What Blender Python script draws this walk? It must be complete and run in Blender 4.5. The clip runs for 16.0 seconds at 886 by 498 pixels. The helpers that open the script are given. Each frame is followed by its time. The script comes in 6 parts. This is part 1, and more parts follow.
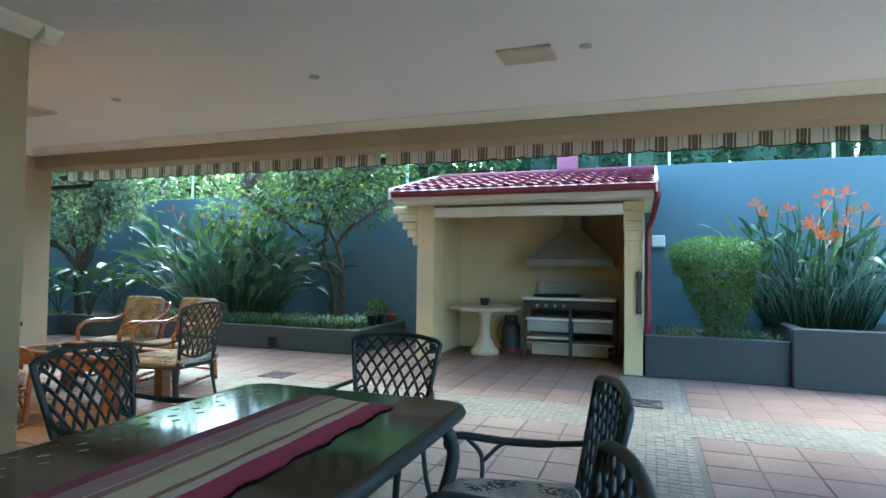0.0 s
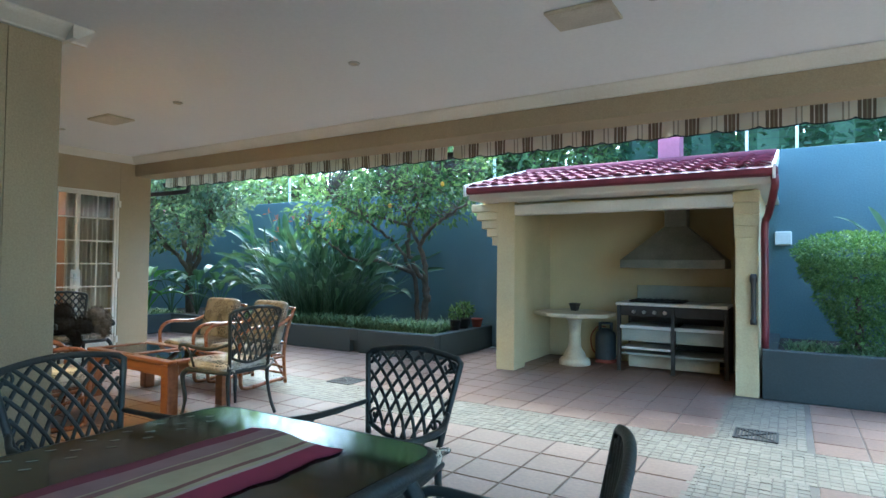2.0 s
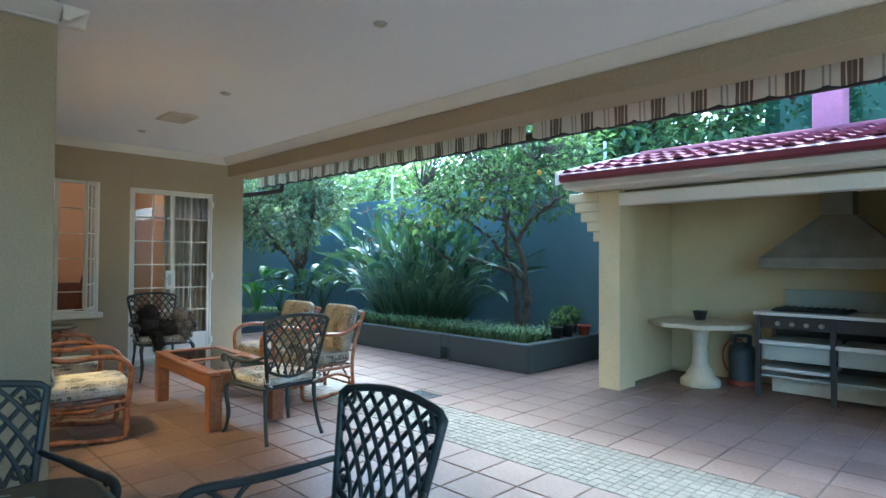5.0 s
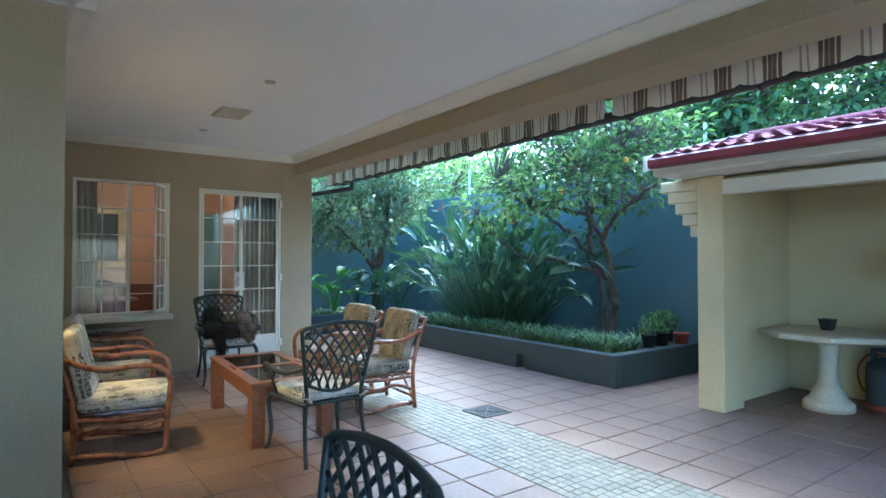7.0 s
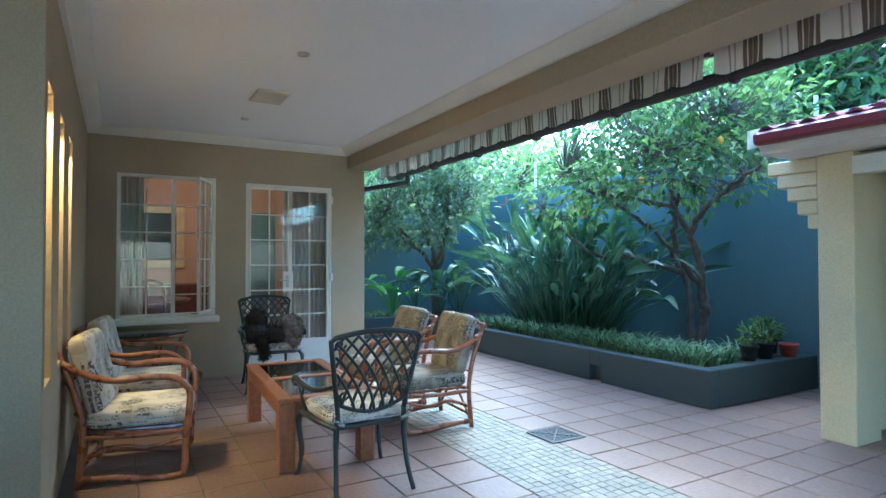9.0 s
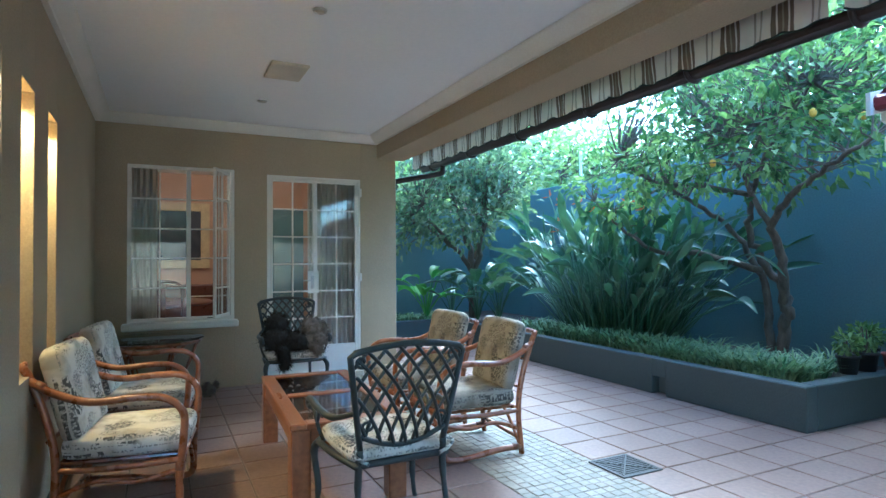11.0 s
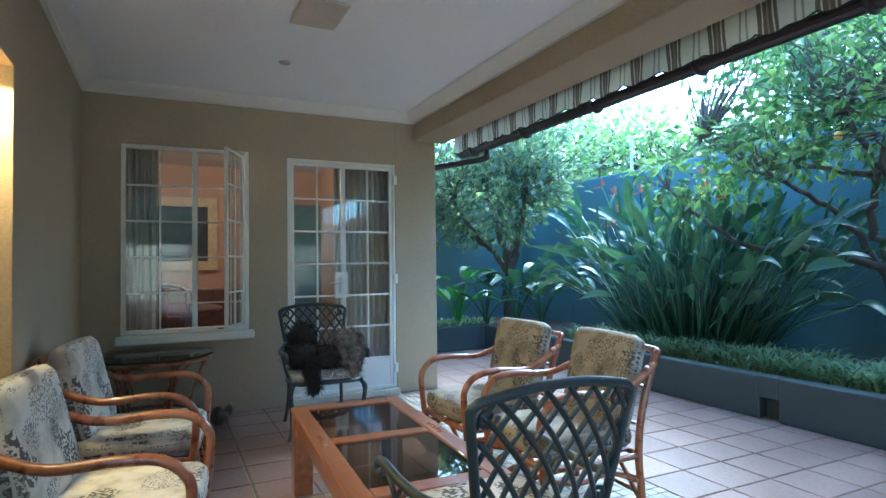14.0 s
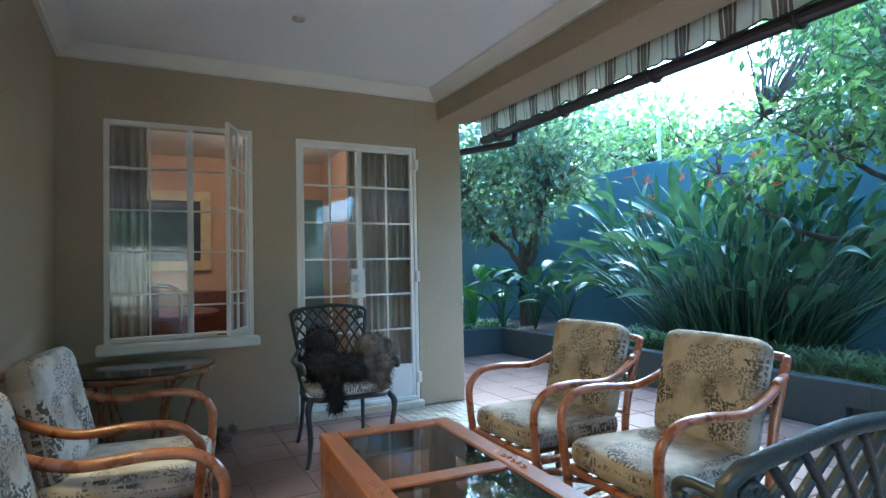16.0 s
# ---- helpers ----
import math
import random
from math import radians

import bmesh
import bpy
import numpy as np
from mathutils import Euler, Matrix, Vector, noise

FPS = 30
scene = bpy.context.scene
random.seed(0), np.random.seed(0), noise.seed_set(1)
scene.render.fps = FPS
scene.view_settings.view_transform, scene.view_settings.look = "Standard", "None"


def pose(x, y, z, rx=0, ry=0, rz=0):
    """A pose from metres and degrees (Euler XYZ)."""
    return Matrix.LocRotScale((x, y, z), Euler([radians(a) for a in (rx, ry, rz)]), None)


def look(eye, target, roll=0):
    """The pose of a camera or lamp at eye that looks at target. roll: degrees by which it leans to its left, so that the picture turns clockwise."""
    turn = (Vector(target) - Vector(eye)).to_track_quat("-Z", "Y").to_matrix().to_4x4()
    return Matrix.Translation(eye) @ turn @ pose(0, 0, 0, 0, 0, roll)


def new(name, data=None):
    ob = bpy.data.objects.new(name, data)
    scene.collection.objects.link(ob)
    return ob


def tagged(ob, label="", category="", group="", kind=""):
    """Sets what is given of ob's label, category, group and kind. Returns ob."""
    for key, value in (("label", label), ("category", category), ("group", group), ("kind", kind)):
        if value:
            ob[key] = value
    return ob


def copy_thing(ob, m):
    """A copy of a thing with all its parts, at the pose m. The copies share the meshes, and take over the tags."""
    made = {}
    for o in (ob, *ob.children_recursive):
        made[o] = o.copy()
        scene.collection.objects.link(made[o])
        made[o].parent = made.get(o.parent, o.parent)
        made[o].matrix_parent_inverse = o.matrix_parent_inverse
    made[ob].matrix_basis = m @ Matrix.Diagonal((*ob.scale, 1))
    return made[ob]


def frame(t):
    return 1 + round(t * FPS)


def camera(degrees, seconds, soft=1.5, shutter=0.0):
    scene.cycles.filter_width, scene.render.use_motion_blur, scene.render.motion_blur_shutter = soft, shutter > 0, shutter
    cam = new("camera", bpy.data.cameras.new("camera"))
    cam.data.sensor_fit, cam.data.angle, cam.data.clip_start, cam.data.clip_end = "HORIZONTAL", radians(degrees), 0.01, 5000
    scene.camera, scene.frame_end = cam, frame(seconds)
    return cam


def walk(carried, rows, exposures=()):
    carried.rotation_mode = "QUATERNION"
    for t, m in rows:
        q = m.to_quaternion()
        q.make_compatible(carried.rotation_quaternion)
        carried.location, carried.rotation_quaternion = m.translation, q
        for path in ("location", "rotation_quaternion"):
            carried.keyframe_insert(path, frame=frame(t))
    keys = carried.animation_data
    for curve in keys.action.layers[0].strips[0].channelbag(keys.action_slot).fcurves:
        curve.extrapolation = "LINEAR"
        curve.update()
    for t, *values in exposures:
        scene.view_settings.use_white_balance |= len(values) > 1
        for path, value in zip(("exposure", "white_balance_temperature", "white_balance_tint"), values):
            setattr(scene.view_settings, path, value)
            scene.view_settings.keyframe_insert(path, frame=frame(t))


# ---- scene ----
cam = camera(75.1, 16.0)
PATH = [
    (0, (0.282, 1.319, 1.257), (-0.393, 3.201, 1.315), 0.7),
    (0.5, (0.365, 1.466, 1.266), (-0.416, 3.306, 1.323), 0.6),
    (1, (0.454, 1.628, 1.255), (-0.434, 3.419, 1.315), 0.7),
    (1.5, (0.475, 1.807, 1.26), (-0.487, 3.559, 1.318), 0.6),
    (2, (0.5, 1.991, 1.271), (-0.538, 3.699, 1.328), 0.6),
    (2.5, (0.498, 2.156, 1.294), (-0.593, 3.832, 1.346), 0.5),
    (3, (0.523, 2.327, 1.302), (-0.638, 3.955, 1.352), 0.4),
    (3.5, (0.531, 2.496, 1.305), (-0.703, 4.069, 1.353), 0.4),
    (6, (0.358, 3.321, 1.332), (-1.159, 4.624, 1.369), 0.2),
    (6.5, (0.288, 3.456, 1.338), (-1.284, 4.692, 1.374), 0.1),
    (7, (0.183, 3.574, 1.33), (-1.432, 4.753, 1.365), 0.0),
    (7.5, (0.08, 3.721, 1.327), (-1.578, 4.84, 1.364), 0.0),
    (8, (-0.038, 3.827, 1.311), (-1.73, 4.893, 1.348), -0.0),
    (8.5, (-0.182, 3.932, 1.304), (-1.902, 4.953, 1.345), -0.1),
    (9, (-0.336, 4.015, 1.297), (-2.076, 5.0, 1.337), -0.1),
    (11.5, (-1.132, 4.33, 1.256), (-2.934, 5.198, 1.301), -0.5),
    (12, (-1.315, 4.351, 1.243), (-3.12, 5.209, 1.289), -0.6),
    (12.5, (-1.489, 4.366, 1.235), (-3.298, 5.218, 1.278), -0.7),
    (13, (-1.679, 4.341, 1.233), (-3.485, 5.2, 1.289), -0.7),
    (13.5, (-1.843, 4.316, 1.244), (-3.644, 5.184, 1.292), -0.6),
    (14, (-2.016, 4.326, 1.234), (-3.817, 5.195, 1.285), -0.7),
    (14.5, (-2.21, 4.337, 1.227), (-4.01, 5.207, 1.282), -0.8),
    (15, (-2.38, 4.314, 1.226), (-4.173, 5.198, 1.276), -0.8),
    (15.5, (-2.562, 4.294, 1.213), (-4.349, 5.189, 1.269), -0.9),
    (16, (-2.732, 4.296, 1.178), (-4.515, 5.2, 1.237), -1.1),
]
EXPOSURE = [(0, 3.68, 4940, -10), (6, 3.80, 4440, -10), (9, 3.80, 4220, -10), (16, 3.78, 4130, -9)]
walk(cam, [(t, look(eye, target, roll)) for t, eye, target, roll in PATH], EXPOSURE)

# ---- world, sun, large lights ----
world = bpy.data.worlds.new("world")
scene.world = world
world.use_nodes = True
wn, wl = world.node_tree.nodes, world.node_tree.links
sky = wn.new("ShaderNodeTexSky")
sky.sky_type = "NISHITA"
sky.sun_disc = False
sky.sun_elevation, sky.sun_rotation = radians(52), radians(-30)
sky.air_density, sky.dust_density, sky.ozone_density = 1.0, 3.0, 1.0
wn["Background"].inputs["Strength"].default_value = 0.15
wl.new(sky.outputs[0], wn["Background"].inputs["Color"])

sun_data = bpy.data.lights.new("sun", "SUN")
sun_data.energy, sun_data.angle, sun_data.color = 0.5, radians(30), (1.0, 0.96, 0.9)
sun = new("sun", sun_data)
sun.matrix_world = look((-9, 16, 17), (-3.5, 6.5, 0))


def bulb(name, kind, energy, colour, m, size=0.1):
    data = bpy.data.lights.new(name, kind)
    data.energy, data.color = energy, colour
    if kind == "AREA":
        data.size = size
    else:
        data.shadow_soft_size = size
    ob = new(name, data)
    ob.matrix_world = m
    return ob


# ---- materials ----
def material(name, colour, rough=0.6, dark=None, scale=6.0, fine=60.0, bump=0.15, metal=0.0, island=0.0, spec=0.5, stretch=(1, 1, 1), fine_mix=0.25, coat=0.0, whole=False):
    """A painted or natural surface: colour broken up at two scales, with relief of its own."""
    m = bpy.data.materials.new(name)
    m.use_nodes = True
    n, l = m.node_tree.nodes, m.node_tree.links
    b = n["Principled BSDF"]
    dark = dark or tuple(c * 0.72 for c in colour)
    co = n.new("ShaderNodeTexCoord")
    mp = n.new("ShaderNodeMapping")
    mp.inputs["Scale"].default_value = stretch
    place = n.new("ShaderNodeNewGeometry").outputs["Position"] if whole else co.outputs["Object"]
    l.new(place, mp.inputs["Vector"])
    big = n.new("ShaderNodeTexNoise")
    big.inputs["Scale"].default_value, big.inputs["Detail"].default_value = scale, 5
    small = n.new("ShaderNodeTexNoise")
    small.inputs["Scale"].default_value, small.inputs["Detail"].default_value = fine, 4
    for t in (big, small):
        l.new(mp.outputs[0], t.inputs["Vector"])
    ramp = n.new("ShaderNodeValToRGB")
    ramp.color_ramp.elements[0].position, ramp.color_ramp.elements[1].position = 0.32, 0.68
    ramp.color_ramp.elements[0].color, ramp.color_ramp.elements[1].color = (*dark, 1), (*colour, 1)
    l.new(big.outputs["Fac"], ramp.inputs["Fac"])
    mix = n.new("ShaderNodeMixRGB")
    mix.blend_type = "OVERLAY"
    mix.inputs["Fac"].default_value = fine_mix
    l.new(ramp.outputs[0], mix.inputs[1])
    l.new(small.outputs["Fac"], mix.inputs[2])
    out = mix.outputs[0]
    if island:
        geo, info = n.new("ShaderNodeNewGeometry"), n.new("ShaderNodeObjectInfo")
        add = n.new("ShaderNodeMath")
        add.operation = "ADD"
        l.new(geo.outputs["Random Per Island"], add.inputs[0])
        l.new(info.outputs["Random"], add.inputs[1])
        fr = n.new("ShaderNodeMath")
        fr.operation = "FRACT"
        l.new(add.outputs[0], fr.inputs[0])
        rng = n.new("ShaderNodeMapRange")
        rng.inputs["To Min"].default_value, rng.inputs["To Max"].default_value = 1 - island, 1 + island
        l.new(fr.outputs[0], rng.inputs["Value"])
        hue = n.new("ShaderNodeHueSaturation")
        l.new(rng.outputs[0], hue.inputs["Value"])
        l.new(out, hue.inputs["Color"])
        out = hue.outputs[0]
    l.new(out, b.inputs["Base Color"])
    rr = n.new("ShaderNodeMapRange")
    rr.inputs["To Min"].default_value, rr.inputs["To Max"].default_value = max(0.02, rough - 0.1), min(1, rough + 0.12)
    l.new(big.outputs["Fac"], rr.inputs["Value"])
    l.new(rr.outputs[0], b.inputs["Roughness"])
    b.inputs["Metallic"].default_value = metal
    b.inputs["Specular IOR Level"].default_value = spec
    b.inputs["Coat Weight"].default_value = coat
    if bump:
        bp = n.new("ShaderNodeBump")
        bp.inputs["Strength"].default_value, bp.inputs["Distance"].default_value = bump, 0.01
        l.new(small.outputs["Fac"], bp.inputs["Height"])
        l.new(bp.outputs[0], b.inputs["Normal"])
    return m


def leaf_material(name, colour, other, glow=0.35, rough=0.5):
    m = bpy.data.materials.new(name)
    m.use_nodes = True
    n, l = m.node_tree.nodes, m.node_tree.links
    b = n["Principled BSDF"]
    geo = n.new("ShaderNodeNewGeometry")
    ramp = n.new("ShaderNodeValToRGB")
    ramp.color_ramp.elements[0].color, ramp.color_ramp.elements[1].color = (*colour, 1), (*other, 1)
    info, add, fr = n.new("ShaderNodeObjectInfo"), n.new("ShaderNodeMath"), n.new("ShaderNodeMath")
    fr.operation = "FRACT"
    l.new(geo.outputs["Random Per Island"], add.inputs[0])
    l.new(info.outputs["Random"], add.inputs[1])
    l.new(add.outputs[0], fr.inputs[0])
    l.new(fr.outputs[0], ramp.inputs["Fac"])
    co, no = n.new("ShaderNodeTexCoord"), n.new("ShaderNodeTexNoise")
    no.inputs["Scale"].default_value = 14
    l.new(co.outputs["Object"], no.inputs["Vector"])
    mix = n.new("ShaderNodeMixRGB")
    mix.blend_type = "OVERLAY"
    mix.inputs["Fac"].default_value = 0.35
    l.new(ramp.outputs[0], mix.inputs[1])
    l.new(no.outputs["Fac"], mix.inputs[2])
    l.new(mix.outputs[0], b.inputs["Base Color"])
    b.inputs["Roughness"].default_value = rough
    tr = n.new("ShaderNodeBsdfTranslucent")
    br = n.new("ShaderNodeMixRGB")
    br.blend_type = "MULTIPLY"
    br.inputs["Fac"].default_value = 1
    br.inputs[2].default_value = (1.2, 1.3, 0.8, 1)
    l.new(mix.outputs[0], br.inputs[1])
    l.new(br.outputs[0], tr.inputs["Color"])
    ms = n.new("ShaderNodeMixShader")
    ms.inputs[0].default_value = glow
    l.new(b.outputs[0], ms.inputs[1])
    l.new(tr.outputs[0], ms.inputs[2])
    l.new(ms.outputs[0], n["Material Output"].inputs["Surface"])
    return m


def glass_material(name, tint, rough=0.02):
    m = bpy.data.materials.new(name)
    m.use_nodes = True
    b = m.node_tree.nodes["Principled BSDF"]
    b.inputs["Base Color"].default_value = (*tint, 1)
    b.inputs["Transmission Weight"].default_value = 1.0
    b.inputs["Roughness"].default_value = rough
    b.inputs["IOR"].default_value = 1.45
    return m


def glow_material(name, colour, strength):
    m = bpy.data.materials.new(name)
    m.use_nodes = True
    b = m.node_tree.nodes["Principled BSDF"]
    b.inputs["Base Color"].default_value = (*colour, 1)
    b.inputs["Emission Color"].default_value = (*colour, 1)
    b.inputs["Emission Strength"].default_value = strength
    return m


def stripes_material(name, axis, period, bands, rough=0.85, thin=0.0):
    """Woven cloth striped along one axis; bands are (where each colour begins, 0 to 1, and the colour)."""
    m = bpy.data.materials.new(name)
    m.use_nodes = True
    n, l = m.node_tree.nodes, m.node_tree.links
    b = n["Principled BSDF"]
    co, sp = n.new("ShaderNodeTexCoord"), n.new("ShaderNodeSeparateXYZ")
    l.new(co.outputs["Object"], sp.inputs[0])
    dv, fr = n.new("ShaderNodeMath"), n.new("ShaderNodeMath")
    dv.operation, fr.operation = "DIVIDE", "FRACT"
    dv.inputs[1].default_value = period
    l.new(sp.outputs[axis], dv.inputs[0])
    l.new(dv.outputs[0], fr.inputs[0])
    ramp = n.new("ShaderNodeValToRGB")
    ramp.color_ramp.interpolation = "CONSTANT"
    els = ramp.color_ramp.elements
    for i, (p, c) in enumerate(bands):
        e = els[i] if i < 2 else els.new(p)
        e.position, e.color = p, (*c, 1)
    l.new(fr.outputs[0], ramp.inputs["Fac"])
    no = n.new("ShaderNodeTexNoise")
    no.inputs["Scale"].default_value, no.inputs["Detail"].default_value = 9, 6
    l.new(co.outputs["Object"], no.inputs["Vector"])
    mix = n.new("ShaderNodeMixRGB")
    mix.blend_type = "OVERLAY"
    mix.inputs["Fac"].default_value = 0.3
    l.new(ramp.outputs[0], mix.inputs[1])
    l.new(no.outputs["Fac"], mix.inputs[2])
    l.new(mix.outputs[0], b.inputs["Base Color"])
    b.inputs["Roughness"].default_value = rough
    weave = n.new("ShaderNodeTexNoise")
    weave.inputs["Scale"].default_value = 260
    l.new(co.outputs["Object"], weave.inputs["Vector"])
    bp = n.new("ShaderNodeBump")
    bp.inputs["Strength"].default_value, bp.inputs["Distance"].default_value = 0.2, 0.004
    l.new(weave.outputs["Fac"], bp.inputs["Height"])
    l.new(bp.outputs[0], b.inputs["Normal"])
    if thin:
        tr, ms = n.new("ShaderNodeBsdfTranslucent"), n.new("ShaderNodeMixShader")
        ms.inputs[0].default_value = thin
        l.new(mix.outputs[0], tr.inputs["Color"])
        l.new(b.outputs[0], ms.inputs[1])
        l.new(tr.outputs[0], ms.inputs[2])
        l.new(ms.outputs[0], n["Material Output"].inputs["Surface"])
    return m


def printed_cloth(name, ground, stain, ink):
    """Cream upholstery with a mottled ground and rows of dark script-like marks."""
    m = bpy.data.materials.new(name)
    m.use_nodes = True
    n, l = m.node_tree.nodes, m.node_tree.links
    b = n["Principled BSDF"]
    co = n.new("ShaderNodeTexCoord")

    def noise_at(scale, sx, sy, sz, detail=3):
        mp, t = n.new("ShaderNodeMapping"), n.new("ShaderNodeTexNoise")
        mp.inputs["Scale"].default_value = (sx, sy, sz)
        t.inputs["Scale"].default_value, t.inputs["Detail"].default_value = scale, detail
        l.new(co.outputs["Object"], mp.inputs[0])
        l.new(mp.outputs[0], t.inputs[0])
        return t.outputs["Fac"]

    def step(src, low, high):
        r = n.new("ShaderNodeMapRange")
        r.inputs["From Min"].default_value, r.inputs["From Max"].default_value = low, high
        l.new(src, r.inputs["Value"])
        return r.outputs[0]

    def mult(a, c):
        t = n.new("ShaderNodeMath")
        t.operation = "MULTIPLY"
        l.new(a, t.inputs[0])
        l.new(c, t.inputs[1])
        return t.outputs[0]

    def over(under, fac, colour):
        t = n.new("ShaderNodeMixRGB")
        l.new(fac, t.inputs[0])
        l.new(under, t.inputs[1])
        t.inputs[2].default_value = (*colour, 1)
        return t.outputs[0]

    base = n.new("ShaderNodeRGB")
    base.outputs[0].default_value = (*ground, 1)
    c = over(base.outputs[0], step(noise_at(9, 1, 1, 0.6, 5), 0.44, 0.62), stain)
    marks = mult(mult(step(noise_at(70, 1.1, 1.1, 0.5, 0), 0.46, 0.50), step(noise_at(16, 0.3, 0.3, 3.4, 0), 0.51, 0.54)), step(noise_at(6, 1, 1, 1, 0), 0.46, 0.50))
    c = over(c, marks, ink)
    script = mult(step(noise_at(130, 1, 1, 0.5, 0), 0.5, 0.58), step(noise_at(22, 0.25, 0.25, 3.4, 0), 0.52, 0.56))
    c = over(c, script, tuple(v * 2.2 for v in ink))
    l.new(c, b.inputs["Base Color"])
    b.inputs["Roughness"].default_value = 0.9
    bp = n.new("ShaderNodeBump")
    bp.inputs["Strength"].default_value, bp.inputs["Distance"].default_value = 0.3, 0.01
    l.new(noise_at(22, 1, 1, 1, 6), bp.inputs["Height"])
    l.new(bp.outputs[0], b.inputs["Normal"])
    return m


WALL = material("khaki_plaster", (0.415, 0.338, 0.218), 0.85, (0.375, 0.304, 0.195), 1.3, 90, 0.25)
CREAM = material("cream_plaster", (0.64, 0.53, 0.31), 0.85, (0.56, 0.465, 0.265), 1.6, 80, 0.25)
WHITE = material("white_paint", (0.77, 0.735, 0.655), 0.5, (0.70, 0.665, 0.585), 2.0, 70, 0.05)
CEILING = material("ceiling_paint", (0.85, 0.85, 0.84), 0.9, (0.82, 0.82, 0.81), 0.7, 40, 0.05)
BLUE = material("slate_blue_paint", (0.122, 0.180, 0.190), 0.7, (0.096, 0.145, 0.156), 0.8, 60, 0.3)
SLATE = material("dark_slate_paint", (0.042, 0.053, 0.052), 0.65, (0.033, 0.042, 0.042), 1.4, 70, 0.25)
TILE = material("terracotta_tile", (0.228, 0.148, 0.113), 0.42, (0.176, 0.108, 0.080), 2.6, 38, 0.08, island=0.09, spec=0.4, fine_mix=0.35, whole=True)
GROUT = material("grout", (0.185, 0.155, 0.13), 0.9, None, 4, 60, 0.3)
MORTAR = material("pale_mortar", (0.195, 0.17, 0.135), 0.85, None, 5, 60, 0.2, whole=True)
SETT = material("pale_sett", (0.222, 0.190, 0.146), 0.5, (0.172, 0.146, 0.110), 5, 60, 0.12, island=0.15, spec=0.35, whole=True)
IRON = material("green_black_iron", (0.028, 0.036, 0.035), 0.46, (0.018, 0.022, 0.021), 14, 120, 0.2, spec=0.6)
BROWN_IRON = material("dark_iron", (0.045, 0.040, 0.036), 0.5, None, 12, 120, 0.2)
RATTAN = material("varnished_rattan", (0.29, 0.11, 0.036), 0.28, (0.17, 0.058, 0.02), 16, 90, 0.12, coat=0.3)
BINDING = material("rattan_binding", (0.16, 0.06, 0.025), 0.4, None, 30, 120, 0.3)
OAK = material("orange_oak", (0.27, 0.108, 0.038), 0.32, (0.18, 0.066, 0.024), 3, 30, 0.12, stretch=(1, 9, 9), coat=0.2)
CLOTH = printed_cloth("printed_cushion_cloth", (0.60, 0.56, 0.485), (0.40, 0.36, 0.285), (0.10, 0.095, 0.085))
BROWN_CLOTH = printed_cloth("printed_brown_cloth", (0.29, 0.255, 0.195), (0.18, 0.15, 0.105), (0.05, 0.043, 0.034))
STONE = material("cast_stone", (0.62, 0.56, 0.42), 0.8, (0.50, 0.44, 0.32), 6, 60, 0.3)
STEEL = material("brushed_steel", (0.62, 0.61, 0.57), 0.32, (0.50, 0.49, 0.45), 5, 80, 0.05, metal=1.0, stretch=(1, 12, 12))
GALV = material("dull_galvanised_steel", (0.24, 0.23, 0.18), 0.45, (0.18, 0.17, 0.13), 5, 50, 0.08, metal=0.3)
ROOF = material("maroon_roof_tile", (0.155, 0.040, 0.058), 0.85, (0.105, 0.026, 0.038), 9, 60, 0.25, island=0.25, spec=0.25)
MAROON = material("maroon_paint", (0.145, 0.020, 0.028), 0.4, None, 4, 60, 0.08)
PINK = material("pink_plaster", (0.36, 0.13, 0.175), 0.85, None, 2, 60, 0.2)
SOIL = material("dark_soil", (0.035, 0.024, 0.016), 0.95, (0.018, 0.012, 0.008), 12, 90, 0.8)
BARK = material("grey_brown_bark", (0.13, 0.105, 0.08), 0.9, (0.06, 0.048, 0.036), 18, 90, 0.8, stretch=(1, 1, 0.4))
BLACK = material("black_plastic", (0.015, 0.015, 0.016), 0.5, None, 12, 90, 0.1)
DARK_PIPE = material("dark_brown_paint", (0.035, 0.022, 0.018), 0.4, None, 6, 60, 0.08)
CLAY = material("red_clay_pot", (0.33, 0.075, 0.045), 0.7, None, 8, 60, 0.2)
DRAWER = material("pale_enamelled_steel", (0.42, 0.43, 0.37), 0.4, (0.34, 0.35, 0.30), 5, 60, 0.05)
BRIGHT_STEEL = material("bright_steel_edge", (0.80, 0.80, 0.77), 0.35, (0.70, 0.70, 0.67), 5, 60, 0.03, metal=0.3)
LAWN = material("far_ground", (0.06, 0.08, 0.035), 0.95, (0.04, 0.05, 0.025), 0.6, 20, 0.4)
GLASS = glass_material("window_glass", (0.97, 0.99, 0.98))
SMOKED = glass_material("smoked_glass", (0.30, 0.22, 0.15))
TABLE_GLASS = material("dark_table_top", (0.012, 0.022, 0.020), 0.03, (0.008, 0.018, 0.015), 5, 60, 0.0, spec=0.55, coat=0.0)
FUR = material("dark_plush_pile", (0.030, 0.024, 0.020), 0.95, (0.012, 0.010, 0.009), 20, 160, 0.9)
GREY_FUR = material("grey_plush_pile", (0.26, 0.22, 0.18), 0.95, (0.09, 0.075, 0.06), 20, 160, 0.9)
ORANGE_ROOM = material("terracotta_room_paint", (0.46, 0.27, 0.17), 0.85, (0.40, 0.23, 0.14), 1.2, 60, 0.1)
CURTAIN = material("pale_curtain", (0.62, 0.57, 0.46), 0.9, (0.50, 0.45, 0.36), 3, 90, 0.1)
MAHOGANY = material("mahogany", (0.12, 0.035, 0.018), 0.3, None, 3, 40, 0.1, stretch=(1, 8, 8))
